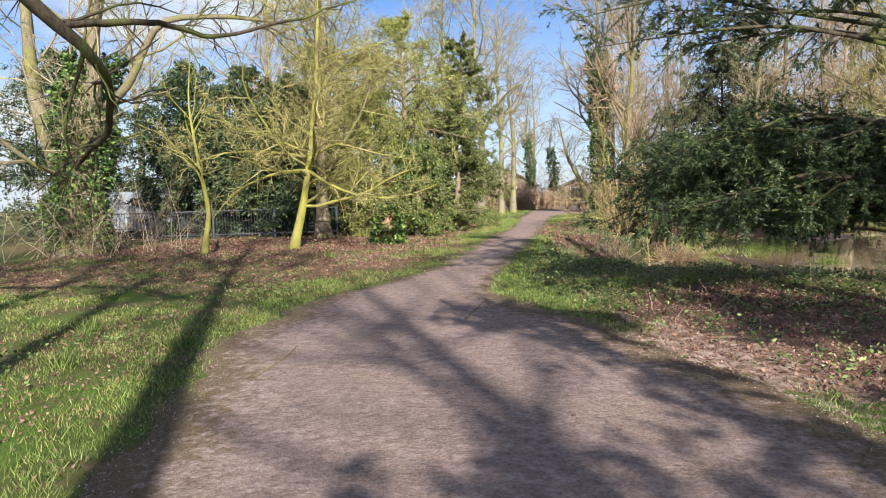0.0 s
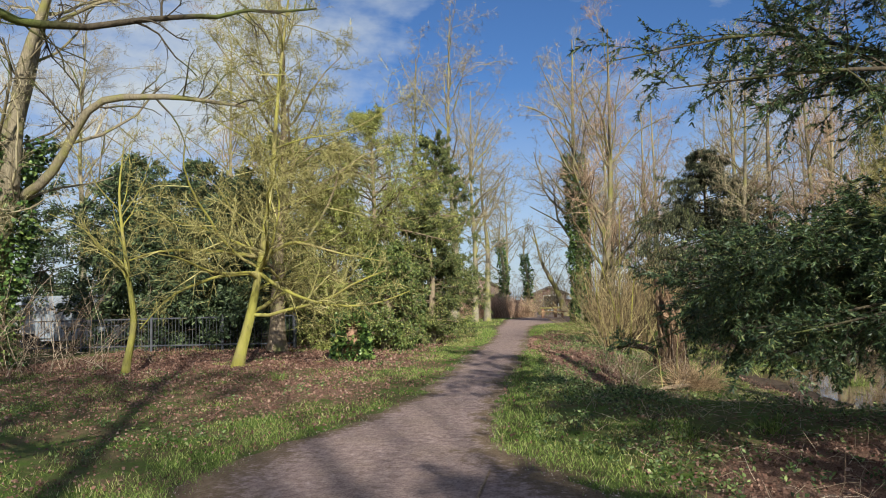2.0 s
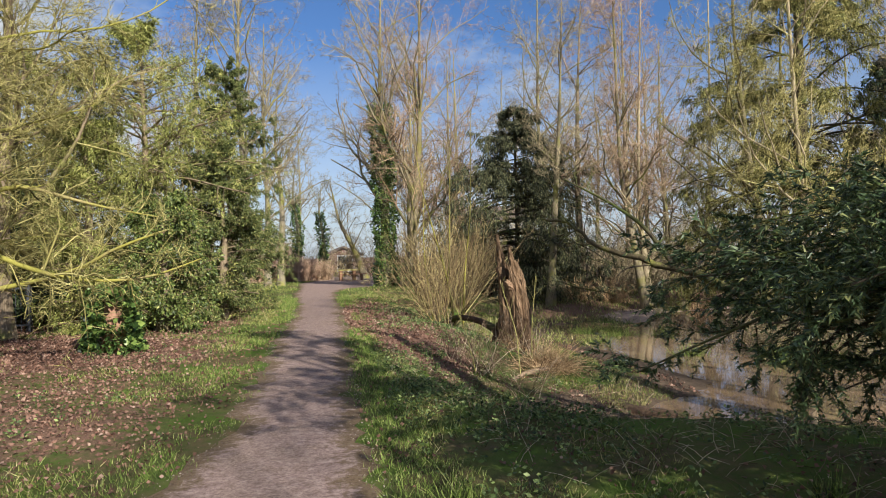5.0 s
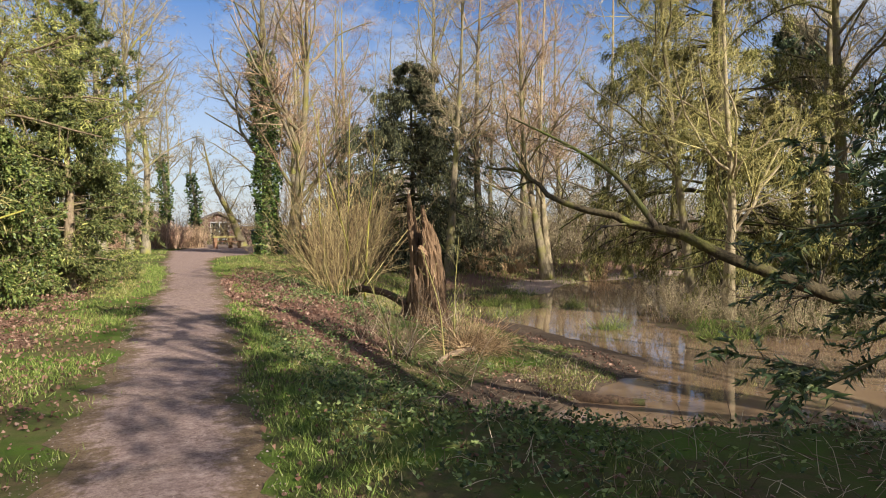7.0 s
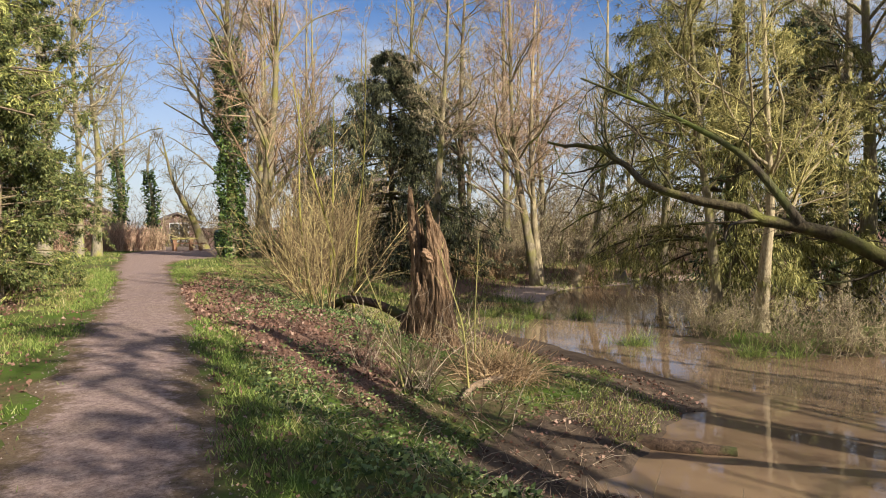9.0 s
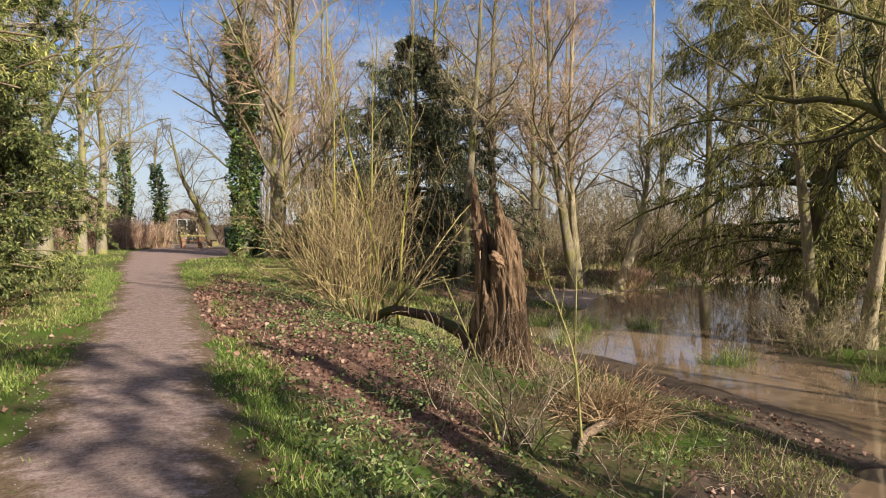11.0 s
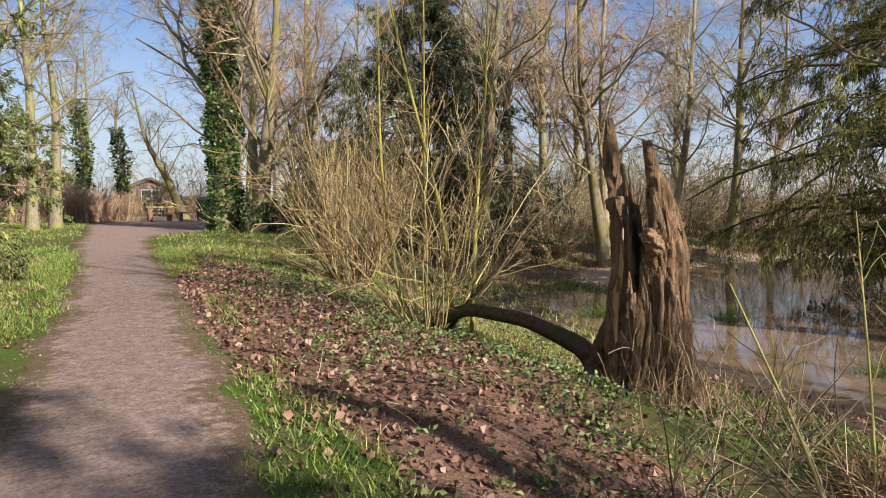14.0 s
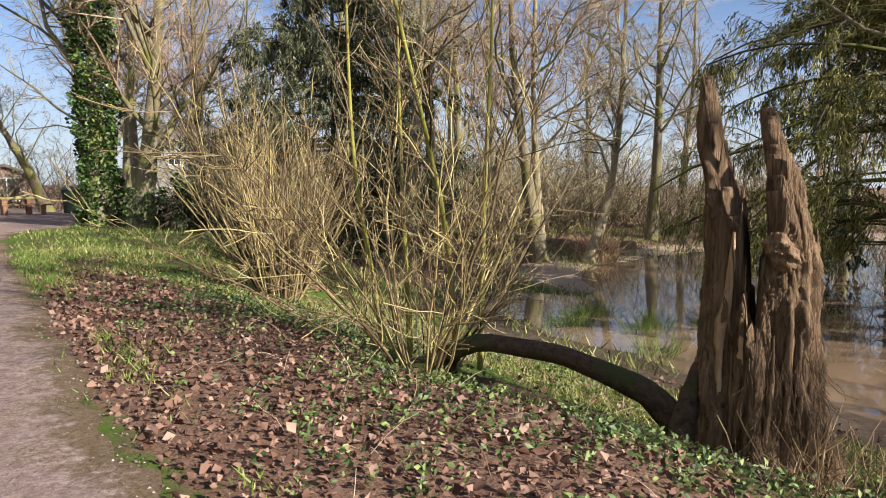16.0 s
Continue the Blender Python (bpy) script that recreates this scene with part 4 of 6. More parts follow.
def house(at, turn, w, d, h, wall, label, windows, roof_h=2.6, gable=False):
    hs = thing("house", at, label, "house")
    hs.rotation_euler = (0, 0, radians(turn))
    part("wall", box(-w / 2, w / 2, -d / 2, d / 2, -0.3, h), wall, hs)
    bm = bmesh.new()
    o = 0.35
    if gable:
        ring = [(-w / 2 - o, h), (0, h + roof_h), (w / 2 + o, h), (w / 2 + o, h - 0.2), (0, h + roof_h - 0.2), (-w / 2 - o, h - 0.2)]
        a = [bm.verts.new((x, -d / 2 - o, z)) for x, z in ring]
        b = [bm.verts.new((x, d / 2 + o, z)) for x, z in ring]
    else:
        ring = [(-d / 2 - o, h), (0, h + roof_h), (d / 2 + o, h), (d / 2 + o, h - 0.2), (0, h + roof_h - 0.2), (-d / 2 - o, h - 0.2)]
        a = [bm.verts.new((-w / 2 - o, y, z)) for y, z in ring]
        b = [bm.verts.new((w / 2 + o, y, z)) for y, z in ring]
    n = len(ring)
    for i in range(n):
        bm.faces.new((a[i], a[(i + 1) % n], b[(i + 1) % n], b[i]))
    bm.faces.new(a[::-1])
    bm.faces.new(b)
    bmesh.ops.recalc_face_normals(bm, faces=bm.faces)
    roof = part("roof", bm, ROOF, hs)
    if not gable:
        part("chimney", box(w * 0.25, w * 0.25 + 0.7, -0.3, 0.3, h + 1.6, h + roof_h + 1.0), wall, roof)
    bm_v = [(-w / 2, h), (0, h + roof_h - 0.2), (w / 2, h)] if gable else [(-d / 2, h), (0, h + roof_h - 0.2), (d / 2, h)]
    for s in (-1, 1):
        bm = bmesh.new()
        vs = [bm.verts.new((x, s * d / 2, z) if gable else (s * w / 2, x, z)) for x, z in bm_v]
        bm.faces.new(vs if s < 0 else vs[::-1])
        part("gable_wall", bm, wall, hs)
    for x, z, ww, wh in windows:
        win = part("window", box(x - ww / 2, x + ww / 2, -d / 2 - 0.05, -d / 2 + 0.02, z, z + wh), GLASS, hs)
        for a0, a1, b0, b1 in ((-ww / 2 - 0.06, ww / 2 + 0.06, -0.1, 0.0), (-ww / 2 - 0.06, ww / 2 + 0.06, wh, wh + 0.08), (-ww / 2 - 0.06, -ww / 2, 0, wh), (ww / 2, ww / 2 + 0.06, 0, wh), (-0.04, 0.04, 0, wh)):
            part("window_frame", box(x + a0, x + a1, -d / 2 - 0.10, -d / 2 - 0.02, z + b0, z + b1), WHITE, win)
    return hs


def houses():
    house((7.9, 82, -0.3), 0, 3.6, 4, 2.3, BRICK, "red-brick bungalow with a white bay window", ((0.1, 0.5, 1.6, 1.6),), 0.9, True)
    house((-1.0, 96, 0), 8, 8, 8, 2.4, BRICK, "brick house with a gabled clay roof behind the hedge", ((0.5, 1.0, 1.4, 1.2),), 2.4, True)
    house((40, 128, 0), -12, 16, 9, 7.5, RENDERED, "pale rendered two-storey house behind bare trees", ((-5, 1, 1.6, 1.5), (0, 1, 1.6, 1.5), (5, 1, 1.6, 1.5), (-5, 4.4, 1.6, 1.4), (0, 4.4, 1.6, 1.4), (5, 4.4, 1.6, 1.4)), 3)


def fence_and_van():
    fn = thing("railing_fence", (-16, 25.6, 0), "low grey metal railing beneath dark evergreens", "fence")
    for z in (0.16, 1.12):
        part("rail", box(0, 10.5, -0.02, 0.02, z, z + 0.045), STEEL, fn)
    bar = mesh_of("bar", *tubes(np.array([[(0, 0, 0.0), (0, 0, 1.12)]]), np.full((1, 2), 0.009), 5))
    bar.materials.append(STEEL)
    for k in range(84):
        b = new("bar", bar)
        b.parent, b.location = fn, (0.12 + k * 0.125, 0, 0)
    for k in range(5):
        part("post", box(k * 2.6, k * 2.6 + 0.07, -0.035, 0.035, -0.1, 1.25, 0.008), STEEL, fn)
    van = thing("parked_van", (-15.3, 28.4, 0), "silver-grey van parked beyond the railing", "van")
    van.rotation_euler = (0, 0, radians(8))
    bm = box(-2.2, 2.2, -0.9, 0.9, 0.35, 1.15, 0.12)
    box_bm(bm, -2.15, 1.35, -0.86, 0.86, 1.0, 2.1, 0.14)
    part("body", bm, VAN_PAINT, van)
    part("windscreen", box(1.2, 1.40, -0.72, 0.72, 1.2, 1.85, 0.05), GLASS, van)
    part("side_window", box(0.25, 1.05, -0.885, -0.85, 1.2, 1.8, 0.01), GLASS, van)
    for x in (-1.35, 1.4):
        for y in (-0.82, 0.82):
            bm = bmesh.new()
            bmesh.ops.create_cone(bm, cap_ends=True, segments=20, radius1=0.34, radius2=0.34, depth=0.22, matrix=pose(x, y, 0.33, 90))
            part("wheel", bm, TYRE, van)


def waterside():
    rng = np.random.default_rng(200)
    # willow shrub: many stems from one stool
    wx, wy = 5.25, 24.5
    wz = z_at(wx, wy)
    M = 38
    a = rng.uniform(0, 2 * np.pi, M)
    out = rng.uniform(0.1, 1.0, M) ** 0.7
    way = np.stack([np.cos(a) * out * 1.0, np.sin(a) * out * 1.0, np.ones(M)], 1)
    s = np.stack([np.cos(a) * 0.28 * out, np.sin(a) * 0.28 * out, np.full(M, -0.05)], 1)
    ln = rng.uniform(1.8, 3.7, M)
    P = grow(rng, s, way, ln, 9, 0.10, 0.01)
    R = (0.006 + 0.010 * rng.uniform(0, 1, M) ** 2)[:, None] * np.linspace(1.2, 0.3, 9)[None]
    sh = thing("willow_shrub", (wx, wy, wz), "coppiced willow of many ochre stems on the bank", "shrub")
    part_np("stemwork", tubes(P, R, 5), TWIG_WILLOW, sh)["kind"] = "stuff"
    Q, RQ = sprout(rng, P, R, 11, 0.2, 1, 42, 0.28, 5, 0.14, 0.03, 0.6)
    W, RW = sprout(rng, Q, RQ, 4, 0.2, 1, 35, 0.45, 4, 0.12, 0.03, 0.8)
    part_np("twig_spray", merge([tubes(Q, np.maximum(RQ, 0.0035), 3), tubes(W, np.maximum(RW, 0.0028), 3)]), TWIG_WILLOW, sh)["kind"] = "stuff"
    pole = [(0.5, -0.2, 0), (0.62, -0.1, 1.6), (0.9, 0.1, 3.2), (1.0, 0.2, 6.2)], [(-0.2, 0.3, 0), (-0.4, 0.6, 2), (-0.3, 0.9, 4.8)], [(0.2, 0.5, 0), (0.5, 1.1, 2.2), (0.7, 1.5, 5.4)], [(0.3, -0.1, 0), (0.1, -0.2, 1.4), (-0.5, -0.1, 3.6), (-0.7, 0, 5.0)]
    for pts in pole:
        L = bent(pts, 12)
        R = np.linspace(0.032, 0.007, 12)
        st = part_np("pole", rough_tube(L, R, 7, rng, 0.05), BARK_LIME, sh, "mossy upright pole")
        C, RC = sprout(rng, L[None], R[None], 22, 0.25, 1, 28, 0.22, 6, 0.08, 0.06)
        D, RD = sprout(rng, C, RC, 5, 0.1, 1, 30, 0.4, 4, 0.1, 0.03)
        part_np("twig_spray", merge([tubes(C, np.maximum(RC, 0.004), 3), tubes(D, np.maximum(RD, 0.003), 3)]), TWIG_WILLOW, st)["kind"] = "stuff"
    # second, lower willow clump behind it
    for k, (x, y, hh) in enumerate(((6.2, 29.5, 3.6), (8.0, 33.0, 3.8), (9.5, 36.5, 3.2))):
        M = 75
        a = rng.uniform(0, 2 * np.pi, M)
        out = rng.uniform(0.1, 1.0, M)
        P = grow(rng, np.stack([np.cos(a) * 0.3, np.sin(a) * 0.3, 0 * a], 1), np.stack([np.cos(a) * out * 0.7, np.sin(a) * out * 0.7, np.ones(M)], 1), rng.uniform(0.5, 1.0, M) * hh, 7, 0.07, 0.03)
        R = np.full((M, 1), 0.014) * np.linspace(1.2, 0.4, 7)[None]
        Q, RQ = sprout(rng, P, R, 9, 0.2, 1, 32, 0.34, 4, 0.1, 0.04, 0.6)
        sb = thing("willow_shrub", (x, y, z_at(x, y)), "bare ochre willow thicket on the bank", "shrub")
        part_np("stemwork", tubes(P, R, 4), TWIG_WILLOW, sb)["kind"] = "stuff"
        part_np("twig_spray", tubes(Q, np.maximum(RQ, 0.004), 3), TWIG_WILLOW, sb)["kind"] = "stuff"

    stump(rng)
    cs = thing("cut_stump", (22.1, 34.6, z_at(22.1, 34.6)), "small sawn tree stump on the far bank", "stump")
    S = bent([(0, 0, -0.1), (0, 0, 0.25), (0.02, 0, 0.5)], 6)
    part_np("trunk", rough_tube(S, np.linspace(0.34, 0.24, 6), 12, rng), BARK_GREY, cs)
    bm = bmesh.new()
    bmesh.ops.create_cone(bm, cap_ends=True, segments=18, radius1=0.25, radius2=0.23, depth=0.05, matrix=Matrix.Translation((0.02, 0, 0.49)))
    part("cut_face", bm, DRIFTWOOD, cs, "pale sawn face")
    # fallen log from the willow stool to the stump
    lg = bent([(5.15, 24.55, z_at(5.2, 24.5) + 0.05), (5.55, 24.1, 0.0), (6.0, 23.5, -0.08), (6.3, 22.85, -0.30), (6.38, 22.5, -0.62)], 22)
    part_np("fallen_log", rough_tube(lg, np.interp(np.linspace(0, 1, 22), (0, 0.5, 1), (0.075, 0.085, 0.13)), 14, rng, 0.09), LOG_BARK)
    tagged(bpy.data.objects["fallen_log"], "dark wet fallen limb bridging willow and stump", "log")
    # muddy cut bank edge: second dark log lying lower down the slope
    pts = [(5.45, 24.0), (5.5, 23.2), (5.45, 22.3), (5.6, 21.4)]
    lg = bent([(x, y, z_at(x, y) + 0.02) for x, y in pts], 18)
    part_np("half_buried_root", rough_tube(lg, np.linspace(0.10, 0.06, 18), 9, rng, 0.16), LOG_BARK)
    tagged(bpy.data.objects["half_buried_root"], "dark root half buried in the muddy bank", "root")
    # driftwood and dry root clump on the mud
    pts = [(5.05, 18.3), (5.5, 18.75), (6.1, 19.0)]
    lg = bent([(x, y, z_at(x, y) + 0.03 + 0.03 * k) for k, (x, y) in enumerate(pts)], 12)
    part_np("driftwood_branch", rough_tube(lg, np.linspace(0.03, 0.06, 12), 9, rng, 0.15), DRIFTWOOD)
    tagged(bpy.data.objects["driftwood_branch"], "pale broken branch lying on the mud", "driftwood")
    pts = [(6.7, 16.9), (7.0, 16.5), (7.45, 16.1)]
    lg = bent([(x, y, WATER_Z + 0.04) for x, y in pts], 12)
    part_np("sunken_log", rough_tube(lg, np.linspace(0.10, 0.05, 12), 9, rng, 0.14), LOG_BARK)
    tagged(bpy.data.objects["sunken_log"], "dark half-sunken log at the water's edge", "log")
    M = 900
    P = grow(rng, np.stack([rng.normal(0, 0.26, M), rng.normal(0, 0.22, M), np.full(M, -0.02)], 1), np.stack([rng.normal(0, 0.8, M), rng.normal(0, 0.8, M), np.ones(M)], 1), rng.uniform(0.25, 0.75, M), 5, 0.15, -0.18)
    cl = thing("dry_grass_clump", (6.2, 19.25, z_at(6.2, 19.25)), "heap of dry straw-coloured stems on the mud", "grass clump")
    part_np("stemwork", tubes(P, np.full((M, 5), 0.004), 3), DRY_GRASS, cl)["kind"] = "stuff"
    for k, (x, y, n) in enumerate(((6.95, 21.7, 110), (6.0, 21.4, 60), (16.9, 36.6, 260), (15.5, 37.5, 200), (19.5, 33.9, 220))):
        P = grow(rng, np.stack([rng.normal(0, 0.3, n), rng.normal(0, 0.3, n), np.full(n, -0.02)], 1), np.stack([rng.normal(0, 0.45, n), rng.normal(0, 0.45, n), np.ones(n)], 1), rng.uniform(0.2, 0.55 if k < 2 else 1.5, n), 5, 0.1, -0.1)
        cl = thing("dry_grass_clump", (x, y, z_at(x, y)), "tuft of dry pale grass by the water", "grass clump", "dry grass tufts")
        part_np("stemwork", tubes(P, np.full((n, 5), 0.004 if k < 2 else 0.008), 3), DRY_GRASS, cl)["kind"] = "stuff"
    # green sedge tufts standing in the pond
    for k, (x, y, n) in enumerate(((11.5, 22.1, 190), (12.6, 20.0, 150), (13.3, 19.6, 110), (11.9, 26.7, 220), (13.2, 26.2, 170), (11.1, 27.8, 220), (10.4, 25.5, 120), (12.2, 28.2, 200))):
        P = grow(rng, np.stack([rng.normal(0, 0.22, n), rng.normal(0, 0.15, n), np.full(n, WATER_Z - 0.15)], 1), np.stack([rng.normal(0, 0.5, n), rng.normal(0, 0.5, n), np.ones(n)], 1), rng.uniform(0.3, 0.65, n), 5, 0.08, -0.13)
        cl = thing("sedge_tuft", (x, y, 0), "tuft of green sedge standing in shallow water", "sedge", "sedge tufts in the pond")
        part_np("blade_tuft", tubes(P, np.full((n, 1), 0.009) * np.linspace(1, 0.2, 5)[None], 3), GRASS_BLADE, cl)["kind"] = "stuff"
    # bramble and willow wands in front of the stump
    for k, (x, y, n, h) in enumerate(((4.6, 18.6, 30, 1.5), (4.25, 19.5, 16, 1.2), (6.3, 20.2, 18, 1.4), (5.0, 17.5, 12, 1.1))):
        P = grow(rng, np.stack([rng.normal(0, 0.14, n), rng.normal(0, 0.14, n), np.full(n, -0.03)], 1), np.stack([rng.normal(0, 0.5, n), rng.normal(0, 0.5, n), np.ones(n)], 1), h * rng.uniform(0.35, 1.0, n), 8, 0.1, -0.02)
        R = np.full((n, 1), 0.006) * np.linspace(1.2, 0.35, 8)[None]
        Q, RQ = sprout(rng, P, R, 6, 0.15, 1, 45, 0.32, 4, 0.15, 0.0, 0.7)
        br = thing("bramble_clump", (x, y, z_at(x, y)), "thin bare bramble stems on the muddy bank", "bramble", "brambles on the bank")
        part_np("stemwork", tubes(P, R, 4), TWIG_DRY, br)["kind"] = "stuff"
        part_np("twig_spray", tubes(Q, np.maximum(RQ, 0.002), 3), TWIG_DRY, br)["kind"] = "stuff"
    for k, (pts) in enumerate(([(4.45, 18.7), (4.35, 18.9), (4.1, 19.2)], [(5.35, 18.6), (5.3, 18.65), (5.1, 19.0)], [(5.9, 19.4), (5.95, 19.5), (6.2, 19.8)])):
        hs = ((0, 0.7, 1.55), (0, 0.9, 1.9), (0, 0.8, 2.0))[k]
        L = bent([(x, y, z_at(*pts[0]) + h) for (x, y), h in zip(pts, hs)], 12)
        R = np.linspace(0.015, 0.004, 12)
        C, RC = sprout(rng, L[None], R[None], 7, 0.2, 0.95, 35, 0.3, 6, 0.1, 0.03)
        wd = thing("willow_wand", (0, 0, 0), "single yellow-green willow shoot on the bank", "shoot", "willow shoots")
        part_np("stem", tubes(L[None], R[None], 7), TWIG_LIME, wd)
        for q in range(len(C)):
            part_np("side_shoot", tubes(C[q:q + 1], np.maximum(RC[q:q + 1], 0.003), 4), TWIG_LIME, wd)


def stump(rng):
    """The hollow, torn trunk by the water: a thick shell split into two tall prongs."""
    cx, cy = 6.42, 22.0
    z0 = z_at(cx, cy) - 0.1
    NA, NH = 240, 110
    a = np.linspace(0, 2 * np.pi, NA, endpoint=False)
    across, depth = np.array([0.44, -0.90]), np.array([0.90, 0.44])

    def turn(c):
        return np.abs((a - c + np.pi) % (2 * np.pi) - np.pi)

    def ripple(width):
        k = rng.normal(0, 1, NA)
        w = np.exp(-((np.arange(-16, 17) / width) ** 2))
        k = np.convolve(np.concatenate([k[-16:], k, k[:16]]), w, "same")[16:-16]
        return k / k.std()

    # a = 0 points along the right prong, pi along the left one; splits at the front and the back
    front, back = turn(-1.72), turn(1.5)
    top = np.minimum(np.interp(front, (0, 0.16, 0.30, 0.6, 0.95, 1.3, 1.45, 1.6), (1.22, 1.32, 1.95, 2.15, 2.32, 2.6, 2.88, 3.25)), np.interp(back, (0, 0.22, 0.42, 0.75, 1.1, 1.35, 1.5, 1.65), (1.22, 1.4, 1.95, 2.15, 2.35, 2.6, 2.88, 3.25)))
    top = np.where(np.cos(a) < 0, top, 1.22 + (top - 1.22) * 0.84) + 0.06 * ripple(5) + 0.06 * ripple(1.6)
    u = np.linspace(0, 1, NH)[:, None]
    Z = top[None] * u
    levels = (0, 0.15, 0.45, 0.9, 1.3, 1.9, 2.4, 3.1)
    wide = np.interp(Z, levels, (0.60, 0.53, 0.46, 0.40, 0.37, 0.35, 0.30, 0.22))
    thick = np.interp(Z, levels, (0.42, 0.36, 0.32, 0.295, 0.275, 0.25, 0.21, 0.14))
    # long fissures that twist slowly as they climb
    groove = np.zeros_like(Z)
    for width, amount, pitch in ((9, 0.10, 9.0), (4.5, 0.085, 15.0), (2.2, 0.06, -11.0), (1.1, 0.035, 24.0)):
        base, other = ripple(width), ripple(width)
        roll = (np.arange(NA)[None] + pitch * Z).astype(int) % NA
        blend = 0.5 + 0.5 * np.sin(Z * 2.3 + a[None] * 2 + width)
        g = base[roll] * blend + other[roll] * (1 - blend)
        groove += amount * np.clip(g, -1.8, 0.7)
    knobs = 0.07 * np.sin(Z * 4.2 + a * 2) * np.sin(a * 3 + 1.1) + 0.05 * np.sin(Z * 9.1 + a * 5) + rng.normal(0, 0.012, Z.shape)
    scale = 1 + groove + knobs
    left_share, right_share = np.clip(-np.cos(a), 0, 1)[None], np.clip(np.cos(a), 0, 1)[None]
    lean = -0.16 * left_share * np.clip(Z - 1.9, 0, 2) ** 1.3 - 0.12 * right_share * np.clip(Z - 1.7, 0, 2) - 0.015 * Z
    slump = 0.07 * np.sin(Z * 1.7)

    def shell(f):
        p = np.cos(a)[None] * wide * f + lean
        q = np.sin(a)[None] * thick * f + slump
        return np.stack([cx + across[0] * p + depth[0] * q, cy + across[1] * p + depth[1] * q, z0 + Z], -1)

    hollow = np.interp(Z, (0, 0.9, 1.4, 3.1), (0.45, 0.55, 0.45, 0.55)) + 0.05 * ripple(3)[None]
    outer, inner = shell(scale), shell(np.minimum(hollow, scale - 0.12))
    v = np.concatenate([outer.reshape(-1, 3), inner.reshape(-1, 3)])
    i = np.arange(NA * NH).reshape(NH, NA)
    n = np.roll(i, -1, 1)
    o = np.stack([i[:-1], n[:-1], n[1:], i[1:]], -1).reshape(-1, 4)
    k = NA * NH
    inn = np.stack([i[:-1] + k, i[1:] + k, n[1:] + k, n[:-1] + k], -1).reshape(-1, 4)
    rim = np.stack([i[-1], n[-1], n[-1] + k, i[-1] + k], -1)
    st = thing("dead_stump", (0, 0, 0), "hollow splintered dead trunk with two jagged prongs", "stump")
    part_np("shell", (v, [o, inn, rim]), DEADWOOD, st, smooth=False)

    def place(p, q, z):
        return np.array([cx + across[0] * p + depth[0] * q, cy + across[1] * p + depth[1] * q, z0 + z])

    # splinters standing up from the rim
    m = 46
    j = rng.integers(0, NA, m)
    s = outer[-6, j] * 0.6 + inner[-6, j] * 0.4
    P = grow(rng, s, np.stack([rng.normal(0, 0.12, m), rng.normal(0, 0.12, m), np.ones(m)], 1), rng.uniform(0.08, 0.34, m), 4, 0.06, 0.0)
    part_np("splinter_fringe", tubes(P, rng.uniform(0.010, 0.026, (m, 1)) * np.linspace(1, 0.1, 4)[None], 5), DEADWOOD, st)["kind"] = "stuff"
    # torn burl on the path side of the right prong, with a drooping lip
    kc = place(0.13, -0.235, 1.80)
    bm = bmesh.new()
    bmesh.ops.create_icosphere(bm, subdivisions=4, radius=0.10)
    for vv in bm.verts:
        c = vv.co.copy()
        vv.co *= 1 + 0.45 * noise.noise(c * 11) + 0.2 * noise.noise(c * 34) + 0.08 * math.sin(c.z * 120 + c.x * 40)
        vv.co.z *= 1.25
        vv.co.x, vv.co.y = vv.co.x - 0.1 * vv.co.z, vv.co.y + 0.15 * vv.co.z
        vv.co += Vector(kc)
    part("knot", bm, TORN_KNOT, st, "torn orange-brown knot")
    # ridges of torn grain down the trunk
    for k in range(22):
        ang = rng.uniform(-3.0, 0.35)
        za = rng.uniform(0.0, 0.8)
        zb = za + rng.uniform(0.5, 1.5)
        zz = np.linspace(za, min(zb, float(np.interp(ang % (2 * np.pi), a, top)) - 0.1), 16)
        aa = ang + 0.06 * np.sin(zz * 4 + k) + 0.05 * zz
        f = 0.97 + 0.03 * np.sin(zz * 7 + k)
        pp, qq = np.cos(aa) * np.interp(zz, levels, (0.60, 0.53, 0.46, 0.40, 0.37, 0.35, 0.30, 0.22)) * f, np.sin(aa) * np.interp(zz, levels, (0.42, 0.36, 0.32, 0.295, 0.275, 0.25, 0.21, 0.14)) * f + 0.07 * np.sin(zz * 1.7)
        L = np.stack([place(p0, q0, z1) for p0, q0, z1 in zip(pp, qq, zz)])
        part_np("bark_strip", rough_tube(L, rng.uniform(0.018, 0.04) * np.sin(np.linspace(0.3, 2.85, 16)), 7, rng, 0.5), DEADWOOD_PALE if k % 6 == 0 else DEADWOOD, st, smooth=False)
    L = bent([place(*p) for p in ((-0.36, -0.05, 0.9), (-0.46, -0.12, 0.55), (-0.52, -0.25, 0.05))], 14)
    part_np("root", rough_tube(L, np.linspace(0.06, 0.12, 14), 10, rng, 0.25), LOG_BARK, st, "dark wet root")
    # matted rootlets down the waterside flank
    m = 240
    a2 = rng.normal(-0.5, 0.65, m)
    h0 = rng.uniform(0.15, 1.15, m)
    w2 = np.interp(h0, levels, (0.60, 0.53, 0.46, 0.40, 0.37, 0.35, 0.30, 0.22)) + 0.02
    p, q = np.cos(a2) * w2, np.sin(a2) * w2 * 0.88
    s = np.stack([cx + across[0] * p + depth[0] * q, cy + across[1] * p + depth[1] * q, z0 + h0], 1)
    outw = np.stack([across[0] * np.cos(a2) + depth[0] * np.sin(a2), across[1] * np.cos(a2) + depth[1] * np.sin(a2)], 1)
    P = grow(rng, s, np.concatenate([outw * 0.25, np.full((m, 1), -1.0)], 1), rng.uniform(0.10, 0.32, m), 6, 0.22, -0.12)
